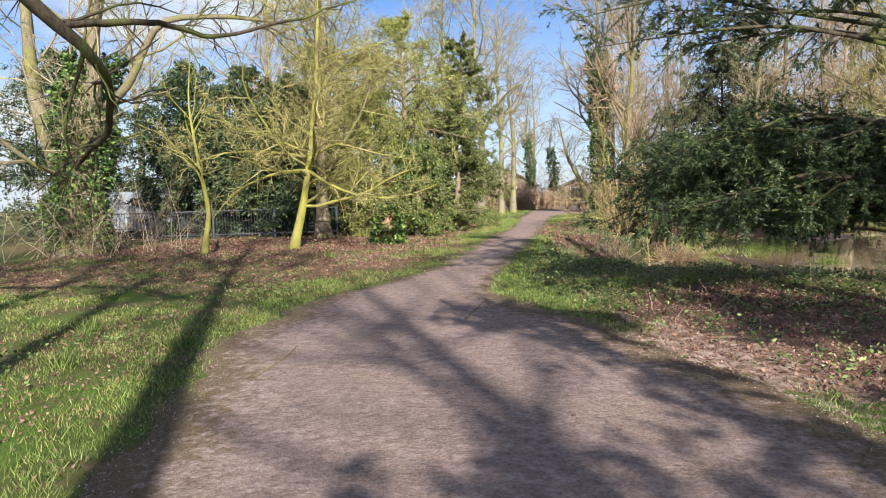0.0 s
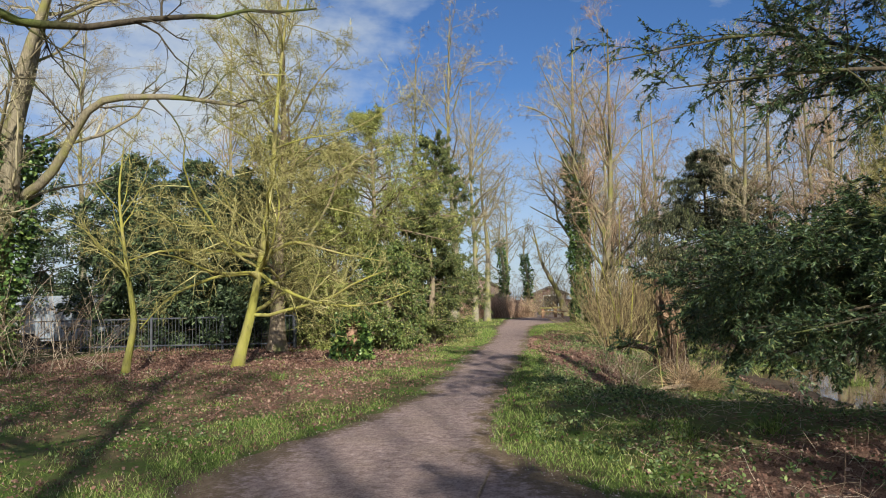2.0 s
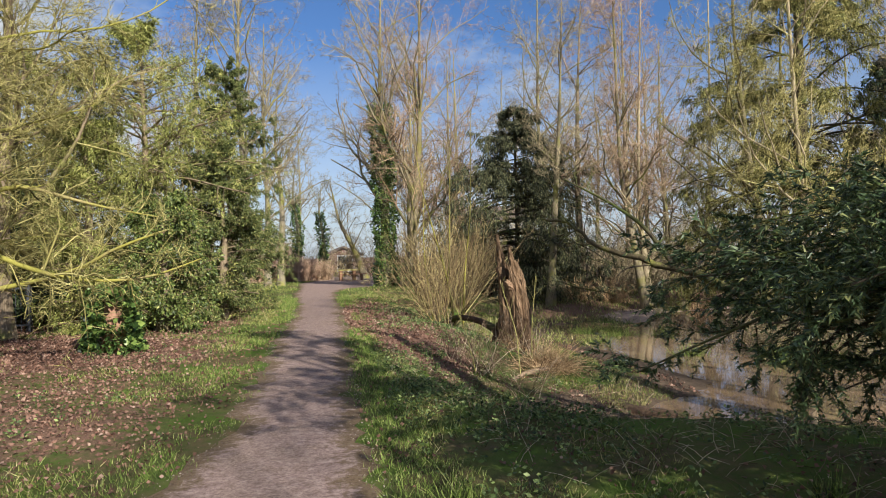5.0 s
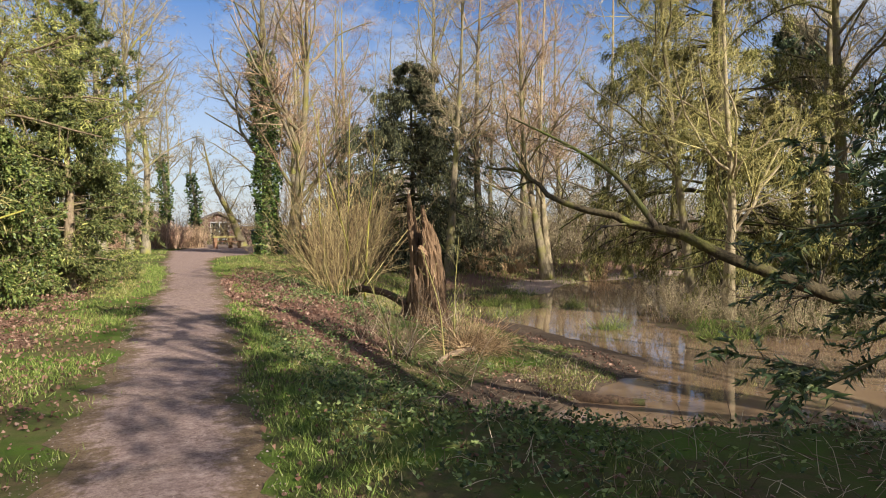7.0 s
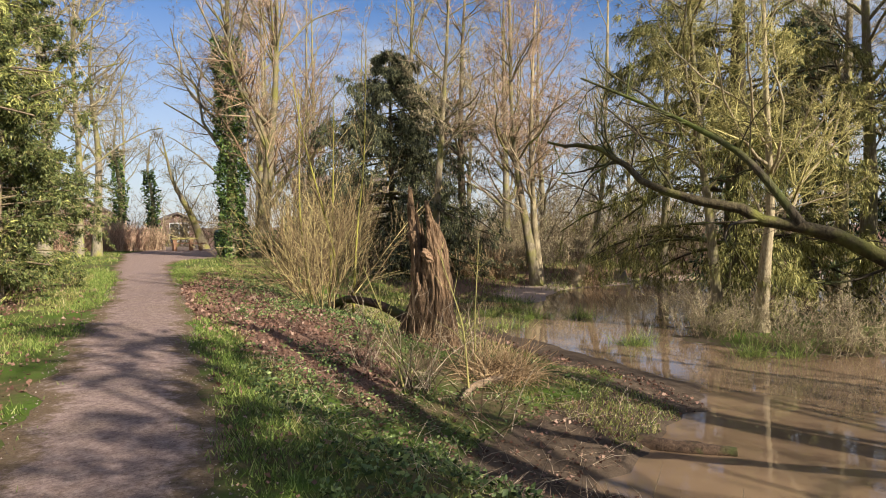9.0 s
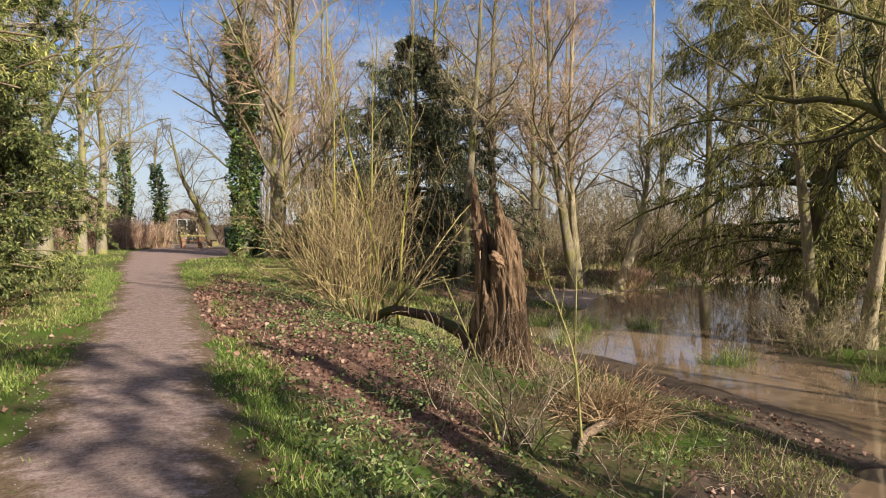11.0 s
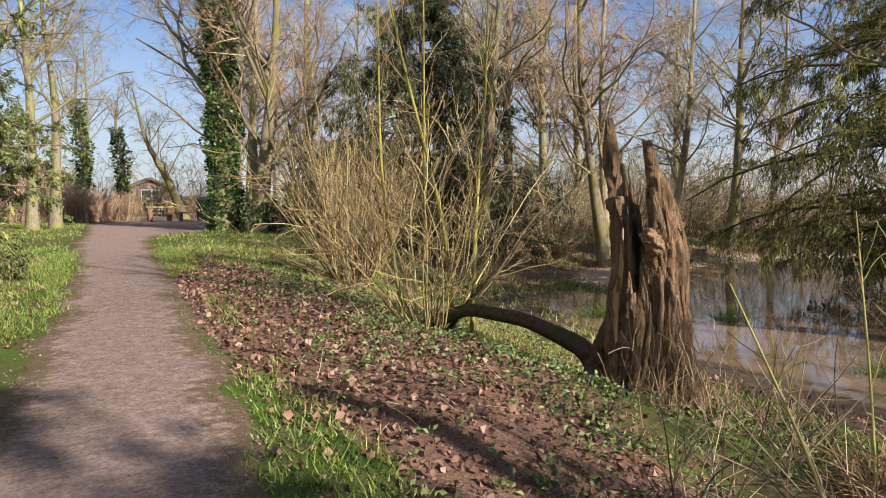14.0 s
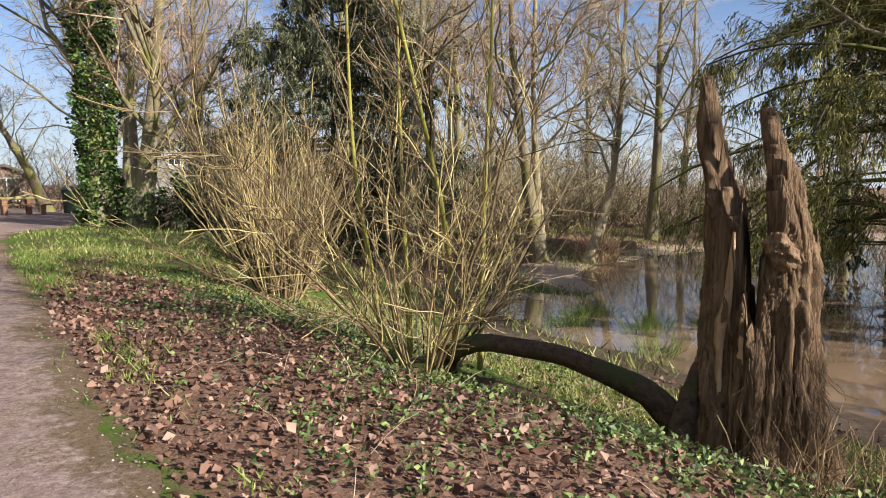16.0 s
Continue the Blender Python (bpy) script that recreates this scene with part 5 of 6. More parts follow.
    part_np("rootlet_fringe", tubes(P, np.full((m, 6), 0.003), 3), DEADWOOD, st)["kind"] = "stuff"


def right_trees():
    rng = np.random.default_rng(300)
    # yew behind the stump
    evergreen((13.2, 40.2, z_at(13.2, 40.2)), 301, 10.4, [(0, 5.6), (0.25, 5.8), (0.5, 4.6), (0.75, 2.7), (0.9, 1.2), (1, 0.4)], (150, 15, 6), 150000, 0.16, YEW_OLIVE, BARK_DARK,
              "dark conical yew standing alone beyond the pond", name="yew_tree", droop=0.09, tilt=-0.15, z0=0.3, slim=0.13, hang=0.9, needle=True)
    # drooping conifer on the island
    evergreen((16.9, 24.0, z_at(16.9, 24.0)), 311, 12.5, [(0, 4.2), (0.3, 4.8), (0.6, 3.8), (1, 0.8)], (100, 13, 6), 130000, 0.14, CONIFER_LEAF, BARK_DARK,
              "large drooping conifer with mossy hanging sprays over the water", r=0.36, name="conifer_tree", droop=0.12, z0=1.5, slim=0.09, hang=0.8, twig=TWIG_LIME, needle=True)
    evergreen((23.5, 26.5, z_at(23.5, 26.5)), 313, 10.5, [(0, 3.6), (0.4, 3.8), (1, 0.6)], (60, 12, 5), 15000, 0.22, YEW_DARK, BARK_DARK,
              "dark evergreen on the far bank of the pond", r=0.3, name="yew_tree", droop=0.08, z0=1.0, slim=0.3, hang=0.6)
    for k, (x, y, h, w) in enumerate(((20.5, 18.6, 11.0, 3.6), (27.0, 22.0, 12.0, 4.2))):
        evergreen((x, y, z_at(x, y)), 315 + k, h, [(0, w), (0.4, w), (1, 0.6)], (70, 12, 5), 17000, 0.26, YEW_DARK, BARK_DARK,
                  "deep green evergreen shading the back of the pond", r=0.3, name="yew_tree", droop=0.07, z0=0.5, slim=0.3, hang=0.5)
    # twin alders, leaning trunk and others on the far bank
    specs = (
        (17.6, 34.7, 0.22, [(0, 0, 0), (-0.5, 0.2, 3), (-1.0, 0.4, 6.5), (-1.1, 0.5, 17)], BARK_MOSSY, TWIG_RED, "tall slim bare alder with reddish twigs"),
        (17.9, 34.9, 0.18, [(0, 0, 0), (-0.25, 0.1, 3), (-0.35, 0.2, 6.5), (0.1, 0.2, 16)], BARK_PALE, TWIG_RED, "tall slim bare alder with sunlit pale bark"),
        (19.0, 33.9, 0.19, [(0, 0, 0), (0.9, 0, 1.7), (1.5, 0, 4.2), (1.7, 0, 9), (1.8, 0, 16)], BARK_PALE, TWIG_GREY, "bare tree with a swept curved foot at the water"),
        (13.3, 36.0, 0.20, [(0, 0, 0), (0.3, 0, 4), (0.7, 0, 9), (1.0, 0, 15)], BARK_MOSSY, TWIG_GREY, "slim bare tree near the dark yew"),
        (16.3, 38.5, 0.21, [(0, 0, 0), (-0.3, 0, 5), (-0.2, 0, 10), (0.2, 0, 16)], BARK_BROWN, TWIG_RED, "slim bare alder with reddish crown"),
        (15.2, 21.9, 0.17, [(0, 0, 0), (-0.5, -0.5, 1.6), (-0.8, -0.9, 3.0), (-1.2, -1.0, 6), (-1.4, -0.8, 15)], BARK_PALE, TWIG_LIME, "bare tree with pale torn bark on the island"),
        (14.6, 22.6, 0.15, [(0, 0, 0), (-0.2, 0, 2), (-0.5, 0.2, 5), (-0.9, 0.3, 9), (-0.9, 0.2, 15)], BARK_MOSSY, TWIG_LIME, "mossy bare tree on the island"),
        (20.4, 22.5, 0.24, [(0, 0, 0), (0.1, 0, 4), (-0.3, 0, 9), (-0.4, 0, 16)], BARK_MOSSY, TWIG_GREY, "stout mossy bare tree on the island"),
        (22.4, 24.5, 0.24, [(0, 0, 0), (-0.1, 0, 4), (0.2, 0, 9), (0.1, 0, 16)], BARK_MOSSY, TWIG_GREY, "stout mossy bare tree on the island"),
        (27.0, 37.0, 0.26, [(0, 0, 0), (0.3, 0, 4), (0.2, 0, 9), (0.5, 0, 17)], BARK_MOSSY, TWIG_GREY, "mossy bare tree on the far bank"),
    )
    for k, (x, y, r, tr, bk, tw, lab) in enumerate(specs):
        bare_tree((x, y, z_at(x, y)), 320 + k, tr, r, (22, 9, 7, 4), bk, tw, lab, group="bare trees round the pond", ang=48, ratio=0.26, u0=0.34, lift=0.05)
    # low overhanging limb that reaches out from the south bank
    root, T, A, B = bare_tree((10.2, 11.8, z_at(10.2, 11.8)), 341, [(0, 0, 0), (0.2, -0.1, 2.2), (0.6, -0.3, 6), (1.0, -0.2, 13)], 0.34, (9, 6, 5, 3), BARK_MOSSY, TWIG_GREY, "mossy bare tree with a long low limb over the water", ang=50, u0=0.5)
    L = bent([(0.0, 0, 1.05), (-1.1, 0.55, 1.55), (-2.0, 1.3, 1.62), (-2.9, 1.9, 1.88), (-3.5, 2.3, 2.25), (-4.2, 2.9, 2.6), (-4.75, 3.4, 2.75), (-5.0, 3.9, 3.2), (-5.3, 4.4, 3.3)], 30)
    L[2:-1] += rng.normal(0, 0.025, (27, 3))
    R = np.interp(np.linspace(0, 1, 30), (0, 0.5, 1), (0.115, 0.065, 0.012))
    limb = part_np("limb", rough_tube(L, R, 10, rng, 0.1), BARK_LIMB, root, "dark low limb, mossy on top")
    S = bent([(-4.0, 2.65, 2.5), (-4.25, 3.0, 3.1), (-4.5, 3.6, 3.5), (-4.9, 4.4, 3.95)], 12)
    RS = np.linspace(0.04, 0.01, 12)
    C, RC = sprout(rng, L[None], R[None], 26, 0.3, 1, 55, 0.17, 7, 0.2, 0.02)
    C2, RC2 = sprout(rng, S[None], RS[None], 12, 0.2, 1, 50, 0.35, 7, 0.2, 0.0)
    C, RC = np.concatenate([C, C2]), np.concatenate([RC, RC2])
    D, RD = sprout(rng, C, RC, 6, 0.1, 1, 45, 0.5, 5, 0.2, 0.0)
    part_np("twig_spray", merge([tubes(S[None], RS[None], 7), tubes(C, np.maximum(RC, 0.004), 4), tubes(D, np.maximum(RD, 0.003), 3)]), BARK_DARK, limb)["kind"] = "stuff"


def near_yew():
    """The big yew beside the start of the path; its sprays hang over the verge."""
    rng = np.random.default_rng(400)
    at = np.array([7.8, 8.6, z_at(7.8, 8.6)])
    root = thing("yew_tree", tuple(at), "large dark green yew with drooping needle sprays over the verge", "tree")
    T = bent([(0, 0, -0.1), (0.1, 0, 3), (0, 0.1, 7.5)], 12)
    R = np.linspace(0.42, 0.08, 12)
    part_np("trunk", rough_tube(T, R, 14, rng), BARK_DARK, root)
    n = 44
    low = rng.uniform(0, 1, n) < 0.8
    ends = np.where(low[:, None], np.stack([rng.uniform(3.4, 6.2, n), rng.uniform(7.4, 10.3, n), rng.uniform(0.95, 2.05, n)], 1),
                    np.stack([rng.uniform(3.6, 6.5, n), rng.uniform(6.4, 8.6, n), rng.uniform(3.5, 4.8, n)], 1))
    fixed = np.array([(2.5, 8.05, 3.62), (2.85, 7.4, 3.15), (3.9, 8.5, 3.25), (3.4, 7.2, 3.9), (3.25, 8.4, 1.55), (3.05, 10.0, 0.9), (3.7, 10.6, 1.5), (4.0, 10.5, 1.85), (3.6, 9.4, 1.25), (4.3, 9.6, 0.75)])
    ends = np.concatenate([ends, fixed]) - at
    m = len(ends)
    A = np.empty((m, 9, 3))
    for k, e in enumerate(ends):
        s = np.array([0, 0, max(0.6, e[2] * 0.8 + 0.3)])
        mid = (s + e) / 2 + (0, 0, 0.30) + rng.normal(0, 0.2, 3)
        late = s * 0.25 + e * 0.75 + (0, 0, 0.25) + rng.normal(0, 0.12, 3)
        A[k] = bent([s, mid, late, e], 9)
    RA = np.full((m, 1), 0.024) * np.linspace(1.5, 0.2, 9)[None]
    B, RB = sprout(rng, A, RA, 20, 0.25, 1.0, 48, 0.17, 6, 0.12, -0.05, 0.6, 0.3, 0.3)
    for k in range(m):
        part_np("limb", tubes(A[k:k + 1], RA[k:k + 1], 7), BARK_DARK, root)
    part_np("branchwork", tubes(B, RB, 3), BARK_DARK, root)["kind"] = "stuff"
    C, RC = sprout(rng, B, RB, 9, 0.1, 1.0, 45, 0.42, 5, 0.12, -0.10, 0.7, 0.3, 0.3)
    part_np("twig_spray", straws(C, np.maximum(RC, 0.0025)), BARK_DARK, root)["kind"] = "stuff"
    p, d = points_on(rng, C, 230000)
    q, e = points_on(rng, B, 45000)
    p, d = np.concatenate([p, q]), np.concatenate([d, e])
    s = unit(np.cross(d, rng.normal(0, 0.35, d.shape) + (0, 0, 1)))
    s *= np.where(rng.uniform(0, 1, len(s)) < 0.5, 1, -1)[:, None]
    part_np("crown", needles(rng, p, 0.046, s * 0.9 + d * 0.7 + np.array([0, 0, -0.15]), 0.16), YEW_LEAF, root)


def behind_trees():
    """Tall clean trunks behind the start of the walk; their shadows stripe the verge."""
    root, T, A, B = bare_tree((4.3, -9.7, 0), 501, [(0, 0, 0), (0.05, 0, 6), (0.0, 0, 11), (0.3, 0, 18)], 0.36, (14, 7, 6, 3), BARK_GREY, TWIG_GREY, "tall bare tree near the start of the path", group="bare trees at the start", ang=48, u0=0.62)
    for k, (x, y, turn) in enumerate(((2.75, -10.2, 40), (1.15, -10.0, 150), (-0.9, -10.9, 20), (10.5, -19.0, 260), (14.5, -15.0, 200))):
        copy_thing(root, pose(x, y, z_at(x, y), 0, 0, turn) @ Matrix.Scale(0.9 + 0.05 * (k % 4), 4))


def shade_trees():
    """Bare crowns south of the path, known by their dapple, and unseen sparse evergreens added for more."""
    # yews out of view, added and thinned to break up the sunlight on the ground
    for k, (x, y, h, w, n, low) in enumerate(((7.4, -7.4, 9.0, 2.6, 1500, 3.0), (6.9, 2.4, 10.0, 2.6, 420, 3.2), (7.6, 4.2, 10.5, 2.0, 420, 6.0), (9.8, -5.8, 8.0, 2.4, 1300, 2.6))):
        evergreen((x, y, z_at(x, y)), 540 + k, h, [(0, w), (0.6, w), (1, 0.5)], (30, 6, 3), n, 0.30, YEW_DARK, BARK_DARK, "unseen open-crowned dark yew south of the path, added to throw dapple", name="yew_tree", z0=low, slim=0.5)
    root, T, A, B = bare_tree((11.0, 2.0, z_at(11, 2)), 551, [(0, 0, 0), (0.1, 0, 3), (0.0, 0.1, 6), (0.3, 0, 10)], 0.2, (18, 8, 5, 3), BARK_GREY, TWIG_GREY, "bare tree on the south bank of the pond", group="south bank trees", ang=60, ratio=0.5, u0=0.25, wander=0.2)
    for x, y, turn, s in ((13.6, 4.6, 70, 1.0), (15.5, 8.0, 300, 0.9)):
        copy_thing(root, pose(x, y, z_at(x, y), 0, 0, turn) @ Matrix.Scale(s, 4))


def distance():
    """Bare trees and thickets that close the view all round."""
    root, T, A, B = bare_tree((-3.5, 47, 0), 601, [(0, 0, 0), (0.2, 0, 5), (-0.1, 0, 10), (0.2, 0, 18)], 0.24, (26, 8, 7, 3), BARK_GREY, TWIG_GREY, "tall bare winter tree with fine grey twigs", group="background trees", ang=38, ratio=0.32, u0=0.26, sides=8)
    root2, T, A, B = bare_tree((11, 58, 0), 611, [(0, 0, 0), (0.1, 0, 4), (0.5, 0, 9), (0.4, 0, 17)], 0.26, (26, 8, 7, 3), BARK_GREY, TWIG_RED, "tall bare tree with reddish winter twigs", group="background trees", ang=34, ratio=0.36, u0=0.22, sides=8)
    rng = np.random.default_rng(620)
    spots = [(-1.0, 44), (0.2, 49), (-6, 52), (-9, 46), (-13, 40), (-16, 52), (-4, 60), (-9, 66), (-20, 36), (-22, 20), (-18, 12), (9.5, 50), (13, 52), (10, 63), (15, 60), (19, 54), (17, 46), (22, 44), (23, 50), (26, 46),
             (28, 52), (31, 44), (34, 40), (36, 34), (29, 30), (33, 25), (38, 20), (30, 16), (3.0, 70), (14, 74), (22, 68)]
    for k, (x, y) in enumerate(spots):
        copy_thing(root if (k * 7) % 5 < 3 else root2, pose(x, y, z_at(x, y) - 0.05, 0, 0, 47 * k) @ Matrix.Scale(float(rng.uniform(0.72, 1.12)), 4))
    # brown scrub on the far bank
    M = 60
    a = rng.uniform(0, 2 * np.pi, M)
    P = grow(rng, np.stack([rng.normal(0, 0.9, M), rng.normal(0, 0.9, M), 0 * a - 0.1], 1), np.stack([np.cos(a) * 0.5, np.sin(a) * 0.5, np.ones(M)], 1), rng.uniform(1.2, 3.6, M), 6, 0.14, -0.02)
    R = np.full((M, 1), 0.02) * np.linspace(1.2, 0.3, 6)[None]
    Q, RQ = sprout(rng, P, R, 8, 0.15, 1, 45, 0.42, 5, 0.18, -0.01, 0.6)
    S, RS = sprout(rng, Q, RQ, 4, 0.15, 1, 45, 0.5, 4, 0.18, -0.01, 0.8)
    sc = thing("scrub_thicket", (21, 40, z_at(21, 40)), "tangled brown winter scrub on the far bank", "shrub", "scrub round the pond")
    part_np("stemwork", tubes(P, R, 4), BARK_BROWN, sc)["kind"] = "stuff"
    part_np("twig_spray", merge([spikes(Q, np.maximum(RQ, 0.009)), straws(S, np.maximum(RS, 0.008))]), TWIG_GREY, sc)["kind"] = "stuff"
    for k in range(9):
        x, y = 15.5 + 2.6 * k + rng.uniform(-1, 1), 52 + rng.uniform(0, 8) - 0.8 * k
        copy_thing(sc, pose(x, y, z_at(x, y), 0, 0, 83 * k) @ Matrix.Scale(float(rng.uniform(1.4, 2.1)), 4))
    for k in range(30):
        if k < 18:
            x, y = 12.5 + 1.7 * k + rng.uniform(-1, 1), 41 + rng.uniform(0, 9) - 0.12 * k
        elif k < 25:
            x, y = 30 + rng.uniform(0, 14), 34 - (k - 18) * 2.6
        else:
            x, y = -6 + (k - 25) * 4.2, 66 + rng.uniform(0, 3)
        copy_thing(sc, pose(x, y, z_at(x, y), 0, 0, 61 * k) @ Matrix.Scale(float(rng.uniform(0.55, 1.9)), 4))
    # reddish brush hanging over the island's edge
    for k, (x, y, s) in enumerate(((13.7, 20.0, 0.42), (14.6, 19.0, 0.45), (13.9, 21.9, 0.4), (16.0, 18.6, 0.45), (15.0, 23.6, 0.4))):
        copy_thing(sc, pose(x, y, max(z_at(x, y), WATER_Z), 0, 0, 100 * k) @ Matrix.Scale(s, 4))


def ground_cover():
    rng = np.random.default_rng(700)

    def scatter(n, x0, x1, y0, y1, power=1.0):
        return rng.uniform(x0, x1, n), y0 + (y1 - y0) * rng.uniform(0, 1, n) ** power

    def off_path(x, y):
        return np.maximum(edge_at(LEFT_EDGE, y) - x, x - edge_at(RIGHT_EDGE, y))

    # turf
    x, y = scatter(900000, -11, 8.5, 1.0, 36, 1.35)
    zn = zones(x, y)
    off = off_path(x, y)
    patch = wave(x * 0.8 + 3, y * 0.7) + 0.8 * wave(x * 2.1, y * 2.3 + 2)
    edge_bonus = np.exp(-((off - 0.35) / 0.3) ** 2) * 1.5 * np.where((x < 1) & (y > 10), np.clip(0.35 + 0.5 * wave(x * 1.2, y * 0.8), 0, 1), 1)
    chance = 0.04 + 0.30 * (y < 11) * (x < 0) + 0.48 * patch + edge_bonus - 0.5 * zn[:, 1] - 0.6 * (zn[:, 1] > 0.5) * (x > 2) - 1.2 * zn[:, 2] - 0.9 * zn[:, 0] * (off > 0.3)
    ok = (off > -0.02 - 0.30 * rng.uniform(0, 1, len(x)) ** 2) & (rng.uniform(0, 1, len(x)) < chance) & (pond_distance(x, y) > 0.5)
    spit = (pond_distance(x, y) > 0.15) & (y > 16.5) & (y < 30) & (x > 6.3) & (wave(x * 0.8, y * 0.6) > -0.1) & (rng.uniform(0, 1, len(x)) < 0.8)
    ok |= spit
    x, y = x[ok], y[ok]
    n = len(x)
    h = rng.uniform(0.02, 0.062, n) * (1 + 0.6 * (rng.uniform(0, 1, n) < 0.05)) * (1 + y / 55)
    w = 0.0030 + 0.00017 * y
    a = rng.uniform(0, 2 * np.pi, n)
    b = np.stack([x, y, land(x, y) - 0.004], 1)
    s = np.stack([np.cos(a) * w, np.sin(a) * w, 0 * a], 1)
    tip = b + np.stack([rng.normal(0, 0.55, n) * h, rng.normal(0, 0.55, n) * h, h], 1)
    v = np.stack([b - s, b + s, tip], 1).reshape(-1, 3)
    dry = np.clip(0.36 + 0.25 * wave(x * 0.5, y * 0.5 + 3) + 0.5 * (x > 2.2) * (y > 11) + 0.3 * (y > 24), 0, 0.9) * (off_path(x, y) > 0.55)
    old = np.repeat(rng.uniform(0, 1, n) < dry, 3)
    for nm, sel, mat, lab in (("grass", ~old, GRASS_BLADE, "short patchy winter grass along the path"), ("dry_turf", old, BANK_BLADE, "olive and straw-coloured thin winter turf")):
        g = part_np(nm, (v[sel], [np.arange(sel.sum()).reshape(-1, 3)]), mat, smooth=False)
        tagged(g, lab, "grass", kind="stuff")

    # coarse grass further off and on the far bank
    xa, ya = scatter(60000, -9, 9, 33, 58)
    xb, yb = scatter(60000, 8.5, 32, 24.5, 47)
    x, y = np.concatenate([xa, xb]), np.concatenate([ya, yb])
    ok = (off_path(x, y) > 0.1) & (pond_distance(x, y) > 0.25) & (rng.uniform(0, 1, len(x)) < 0.45 + 0.4 * wave(x * 0.5, y * 0.45))
    x, y = x[ok], y[ok]
    n = len(x)
    h = rng.uniform(0.05, 0.16, n) * np.where(x > 8.5, 1.4, 0.8)
    a = rng.uniform(0, 2 * np.pi, n)
    b = np.stack([x, y, land(x, y) - 0.01], 1)
    s = np.stack([np.cos(a), np.sin(a), 0 * a], 1) * 0.016
    tip = b + np.stack([rng.normal(0, 0.6, n) * h, rng.normal(0, 0.6, n) * h, h], 1)
    v = np.stack([b - s, b + s, tip], 1).reshape(-1, 3)
    old = np.repeat(rng.uniform(0, 1, n) < np.where(x > 8.5, 0.75, 0.35), 3)
    for nm, sel, mat, lab in (("coarse_grass", ~old, GRASS_BLADE, "green winter grass further along the path"), ("straw_grass", old, BANK_BLADE, "straw-coloured rough grass on the far bank")):
        g = part_np(nm, (v[sel], [np.arange(sel.sum()).reshape(-1, 3)]), mat, smooth=False)
        tagged(g, lab, "grass", kind="stuff")

    # dead leaves
    x, y = scatter(300000, -12, 9, 1.5, 34, 1.3)
    zn = zones(x, y)
    off = off_path(x, y)
    clump = wave(x * 1.7 + 1, y * 1.9)
    chance = 0.10 + 1.1 * zn[:, 1] + 0.16 * clump + 0.25 * zn[:, 2] - np.where(y < 9, 0.3, 0.75) * (off < 0.05)
    ok = (rng.uniform(0, 1, len(x)) < chance) & (pond_distance(x, y) > 0.15)
    x, y = x[ok], y[ok]
    at = np.stack([x, y, land(x, y) + rng.uniform(0.006, 0.03, len(x))], 1)
    flat = rng.normal(0, 1, at.shape) * (1, 1, 0.22)
    lv = leaves(rng, at, (0.020 + 0.0012 * y) * rng.uniform(0.6, 1.5, len(x)), flat, 0.8, 0.0, 0.22)
    d = part_np("leaf_litter", lv, DEAD_LEAF, smooth=False)
    tagged(d, "scattered curled brown dead leaves", "dead leaves", kind="stuff")

    # low weeds and ivy on the bank and the right verge
    x, y = scatter(24000, 1.8, 7.5, 3.6, 30, 1.25)
    off = off_path(x, y)
    ok = (off > 0.45) & (pond_distance(x, y) > 1.3) & (rng.uniform(0, 1, len(x)) < (0.16 + 0.5 * (wave(x * 0.9, y * 0.8 + 5) > 0.3)) * np.where(y > 20, 0.35 + 1.2 * np.exp(-((x - 5.0) / 0.7) ** 2), np.where(y < 12, 0.45, 0.9)))
    x, y = x[ok], y[ok]
    x2, y2 = scatter(2600, -9, 0.2, 4, 30, 1.2)
    ok = (off_path(x2, y2) > 0.5) & (wave(x2 * 0.9 + 4, y2 * 0.8) > 0.5)
    x, y = np.concatenate([x, x2[ok]]), np.concatenate([y, y2[ok]])
    m = 7
    bx, by = np.repeat(x, m), np.repeat(y, m)
    a = rng.uniform(0, 2 * np.pi, len(bx))
    stem = rng.uniform(0.0, 0.05, len(bx))
    at = np.stack([bx + np.cos(a) * stem, by + np.sin(a) * stem, land(bx, by) + rng.uniform(0.015, 0.11, len(bx))], 1)
    wv = leaves(rng, at, 0.045, np.stack([np.cos(a), np.sin(a), 0.35 + 0 * a], 1), 0.55, 0.0, 0.1)
    wd = part_np("weeds", wv, WEED_LEAF, smooth=False)
    tagged(wd, "low green weeds and ivy on the bank", "weeds", kind="stuff")

    # dry stems lying and standing on the bank
    x, y = scatter(8200, 2.4, 8.0, 6.0, 29)
    ok = (off_path(x, y) > 0.6) & (pond_distance(x, y) > 0.2) & (rng.uniform(0, 1, len(x)) < 0.3 + 0.5 * (pond_distance(x, y) < 4.2) + 0.3 * (y < 12) * (x > 3.2))
    x, y = x[ok], y[ok]
    n = len(x)
    P = grow(rng, np.stack([x, y, land(x, y)], 1), np.stack([rng.normal(0, 1, n), rng.normal(0, 1, n), rng.uniform(0.1, 1.1, n)], 1), rng.uniform(0.08, 0.38, n), 4, 0.15, -0.15)
    ds = part_np("dry_stems", tubes(P, np.full((n, 1), 0.0032) * np.linspace(1, 0.4, 4)[None], 3), TWIG_DRY)
    tagged(ds, "dry broken stems on the bank", "dry stems", kind="stuff")

    # grit, pebbles and crumbs of leaf on the path
    x, y = scatter(60000, -2, 5, 1.5, 30, 1.6)
    ok = off_path(x, y) < 0.1
    x, y = x[ok], y[ok]
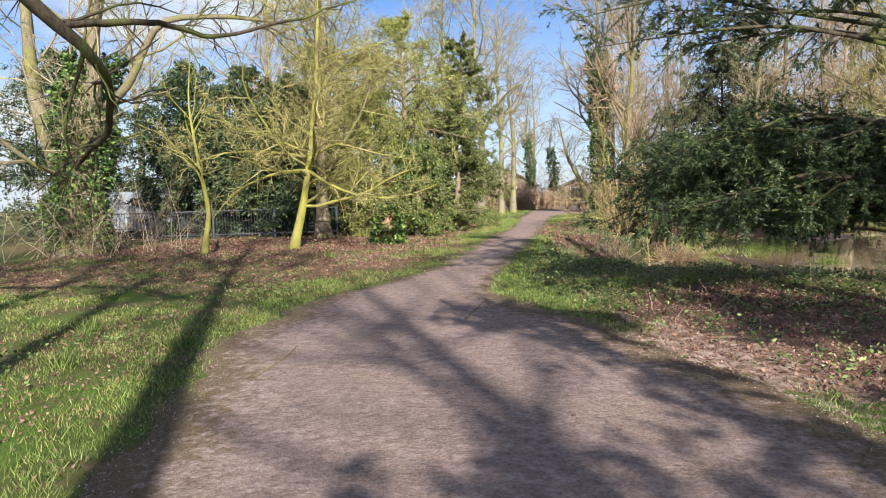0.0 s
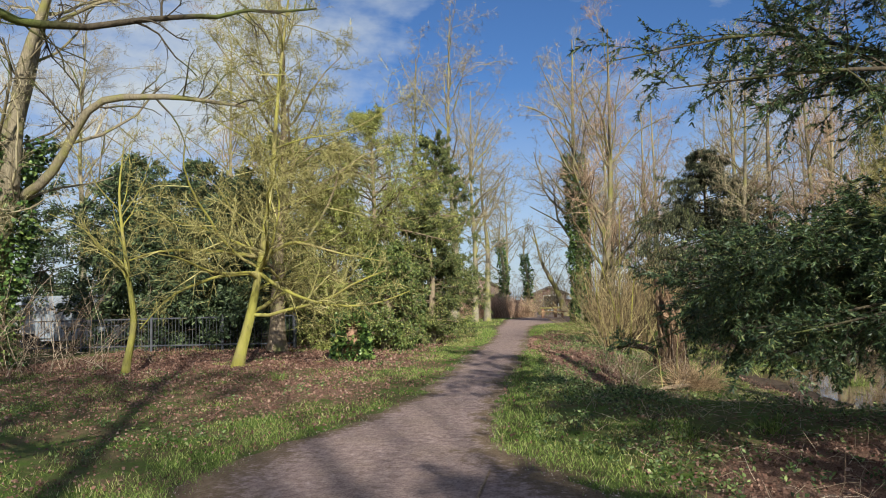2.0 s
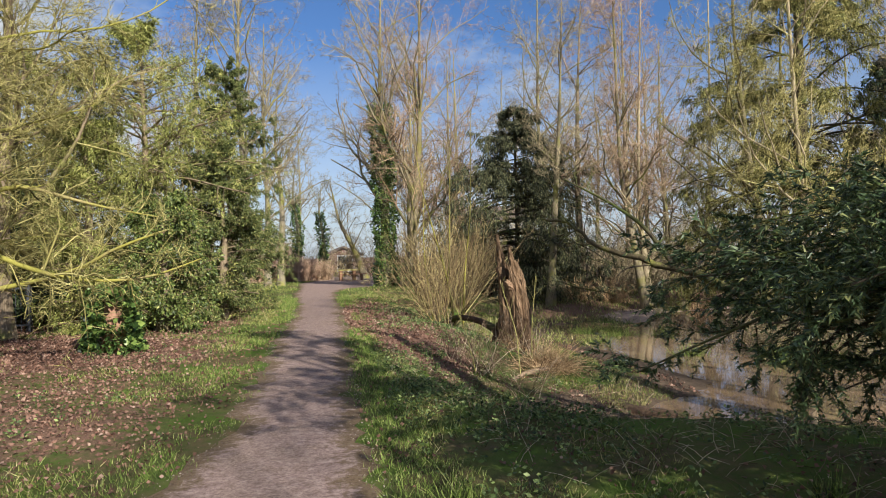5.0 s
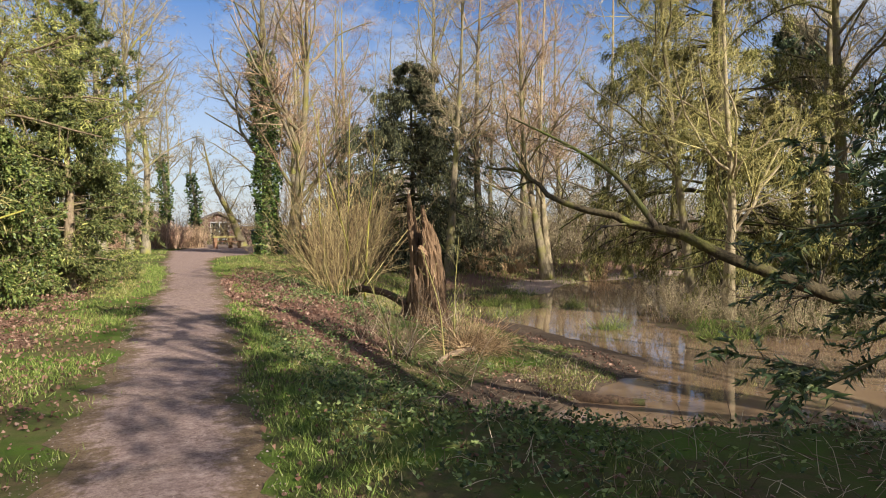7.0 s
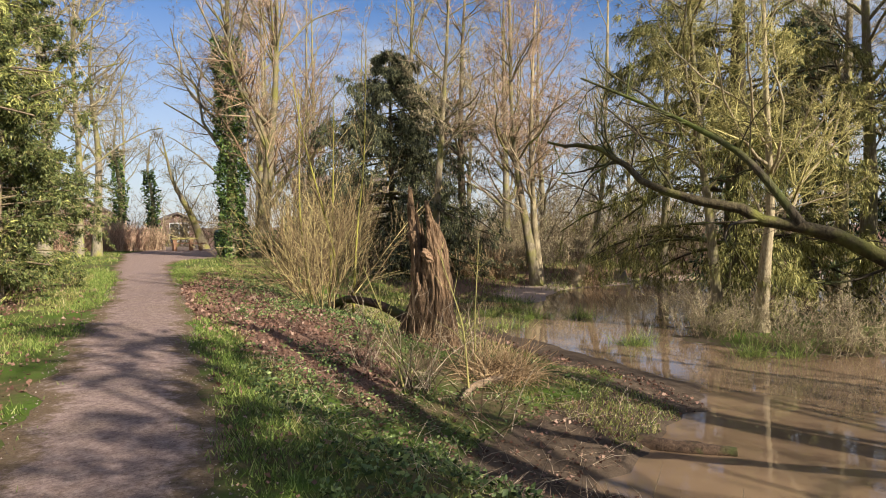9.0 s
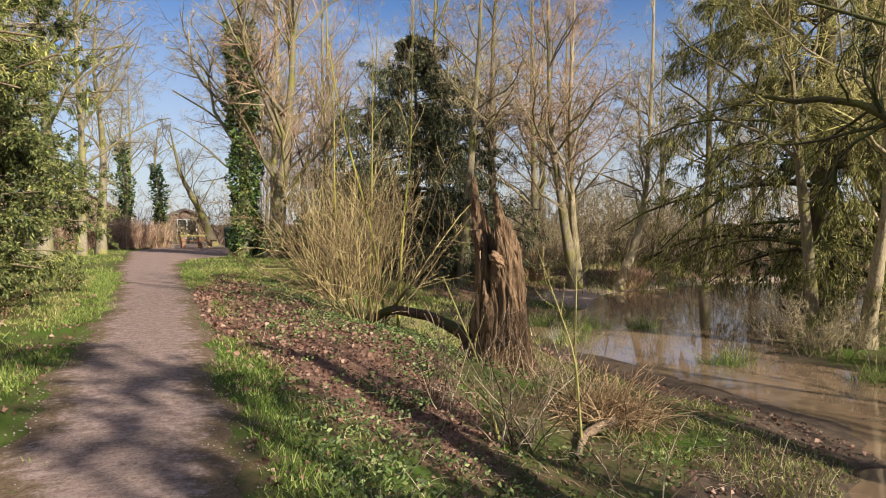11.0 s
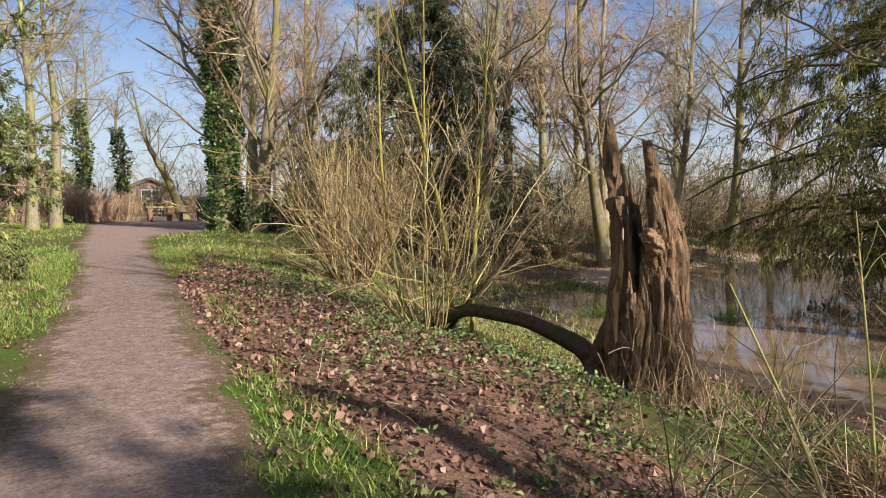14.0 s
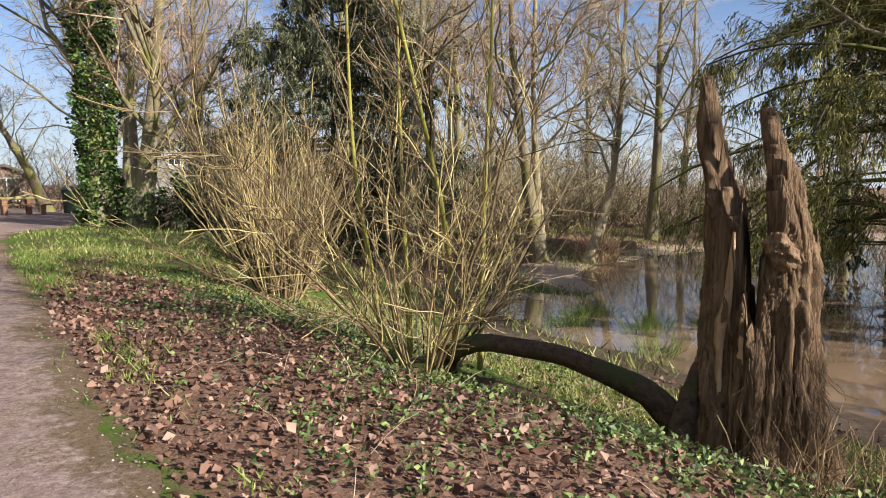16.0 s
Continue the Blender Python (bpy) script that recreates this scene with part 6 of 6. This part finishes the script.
    n = len(x)
    at = np.stack([x, y, land(x, y) + 0.008], 1)
    s = (rng.uniform(0.003, 0.008, n) + 0.0001 * y)[:, None, None]
    tet = np.array([(-1, -0.6, 0), (1, -0.7, 0), (0.1, 1, 0), (0, 0, 0.9)]) + 0 * s
    v = at[:, None] + (tet + rng.normal(0, 0.3, tet.shape)) * s
    q = np.arange(n)[:, None] * 4
    pb = part_np("path_grit", (v.reshape(-1, 3), [np.concatenate([q + [[0, 1, 3]], q + [[1, 2, 3]], q + [[2, 0, 3]]])]), GRIT, smooth=False)
    tagged(pb, "loose grit and crumbs on the path", "grit", kind="stuff")

    # daffodil-like green shoots in the left verge, and a few sticks on the path's edge
    for k, (x, y) in enumerate(((-2.35, 4.7), (-3.2, 6.4), (-1.6, 5.5), (-2.8, 3.8), (3.4, 9.4), (4.4, 9.8), (1.9, 10.4), (-3.0, 15.8))):
        n = 60
        P = grow(rng, np.stack([rng.normal(0, 0.07, n), rng.normal(0, 0.07, n), np.zeros(n)], 1), np.stack([rng.normal(0, 0.35, n), rng.normal(0, 0.35, n), np.ones(n)], 1), rng.uniform(0.1, 0.26, n), 4, 0.06, -0.06)
        tf = thing("grass_tuft", (x, y, z_at(x, y)), "bright green tuft of taller grass in the verge", "grass tuft", "grass tufts in the verge")
        part_np("blade_tuft", tubes(P, np.full((n, 1), 0.005) * np.linspace(1, 0.2, 4)[None], 3), GRASS_BLADE, tf)["kind"] = "stuff"
    for k, pts in enumerate((((1.2, 6.9), (1.28, 7.6), (1.33, 8.1)), ((-0.35, 4.3), (-0.32, 5.0), (-0.38, 5.5)))):
        L = bent([(x, y, z_at(x, y) + 0.028) for x, y in pts], 10)
        sk = part_np("stick", rough_tube(L, np.linspace(0.014, 0.008, 10), 7, rng, 0.1), DRIFTWOOD)
        tagged(sk, "thin pale fallen stick on the path", "stick")


left_bank()
path_end()
houses()
fence_and_van()
waterside()
right_trees()
near_yew()
behind_trees()
shade_trees()
distance()
ground_cover()
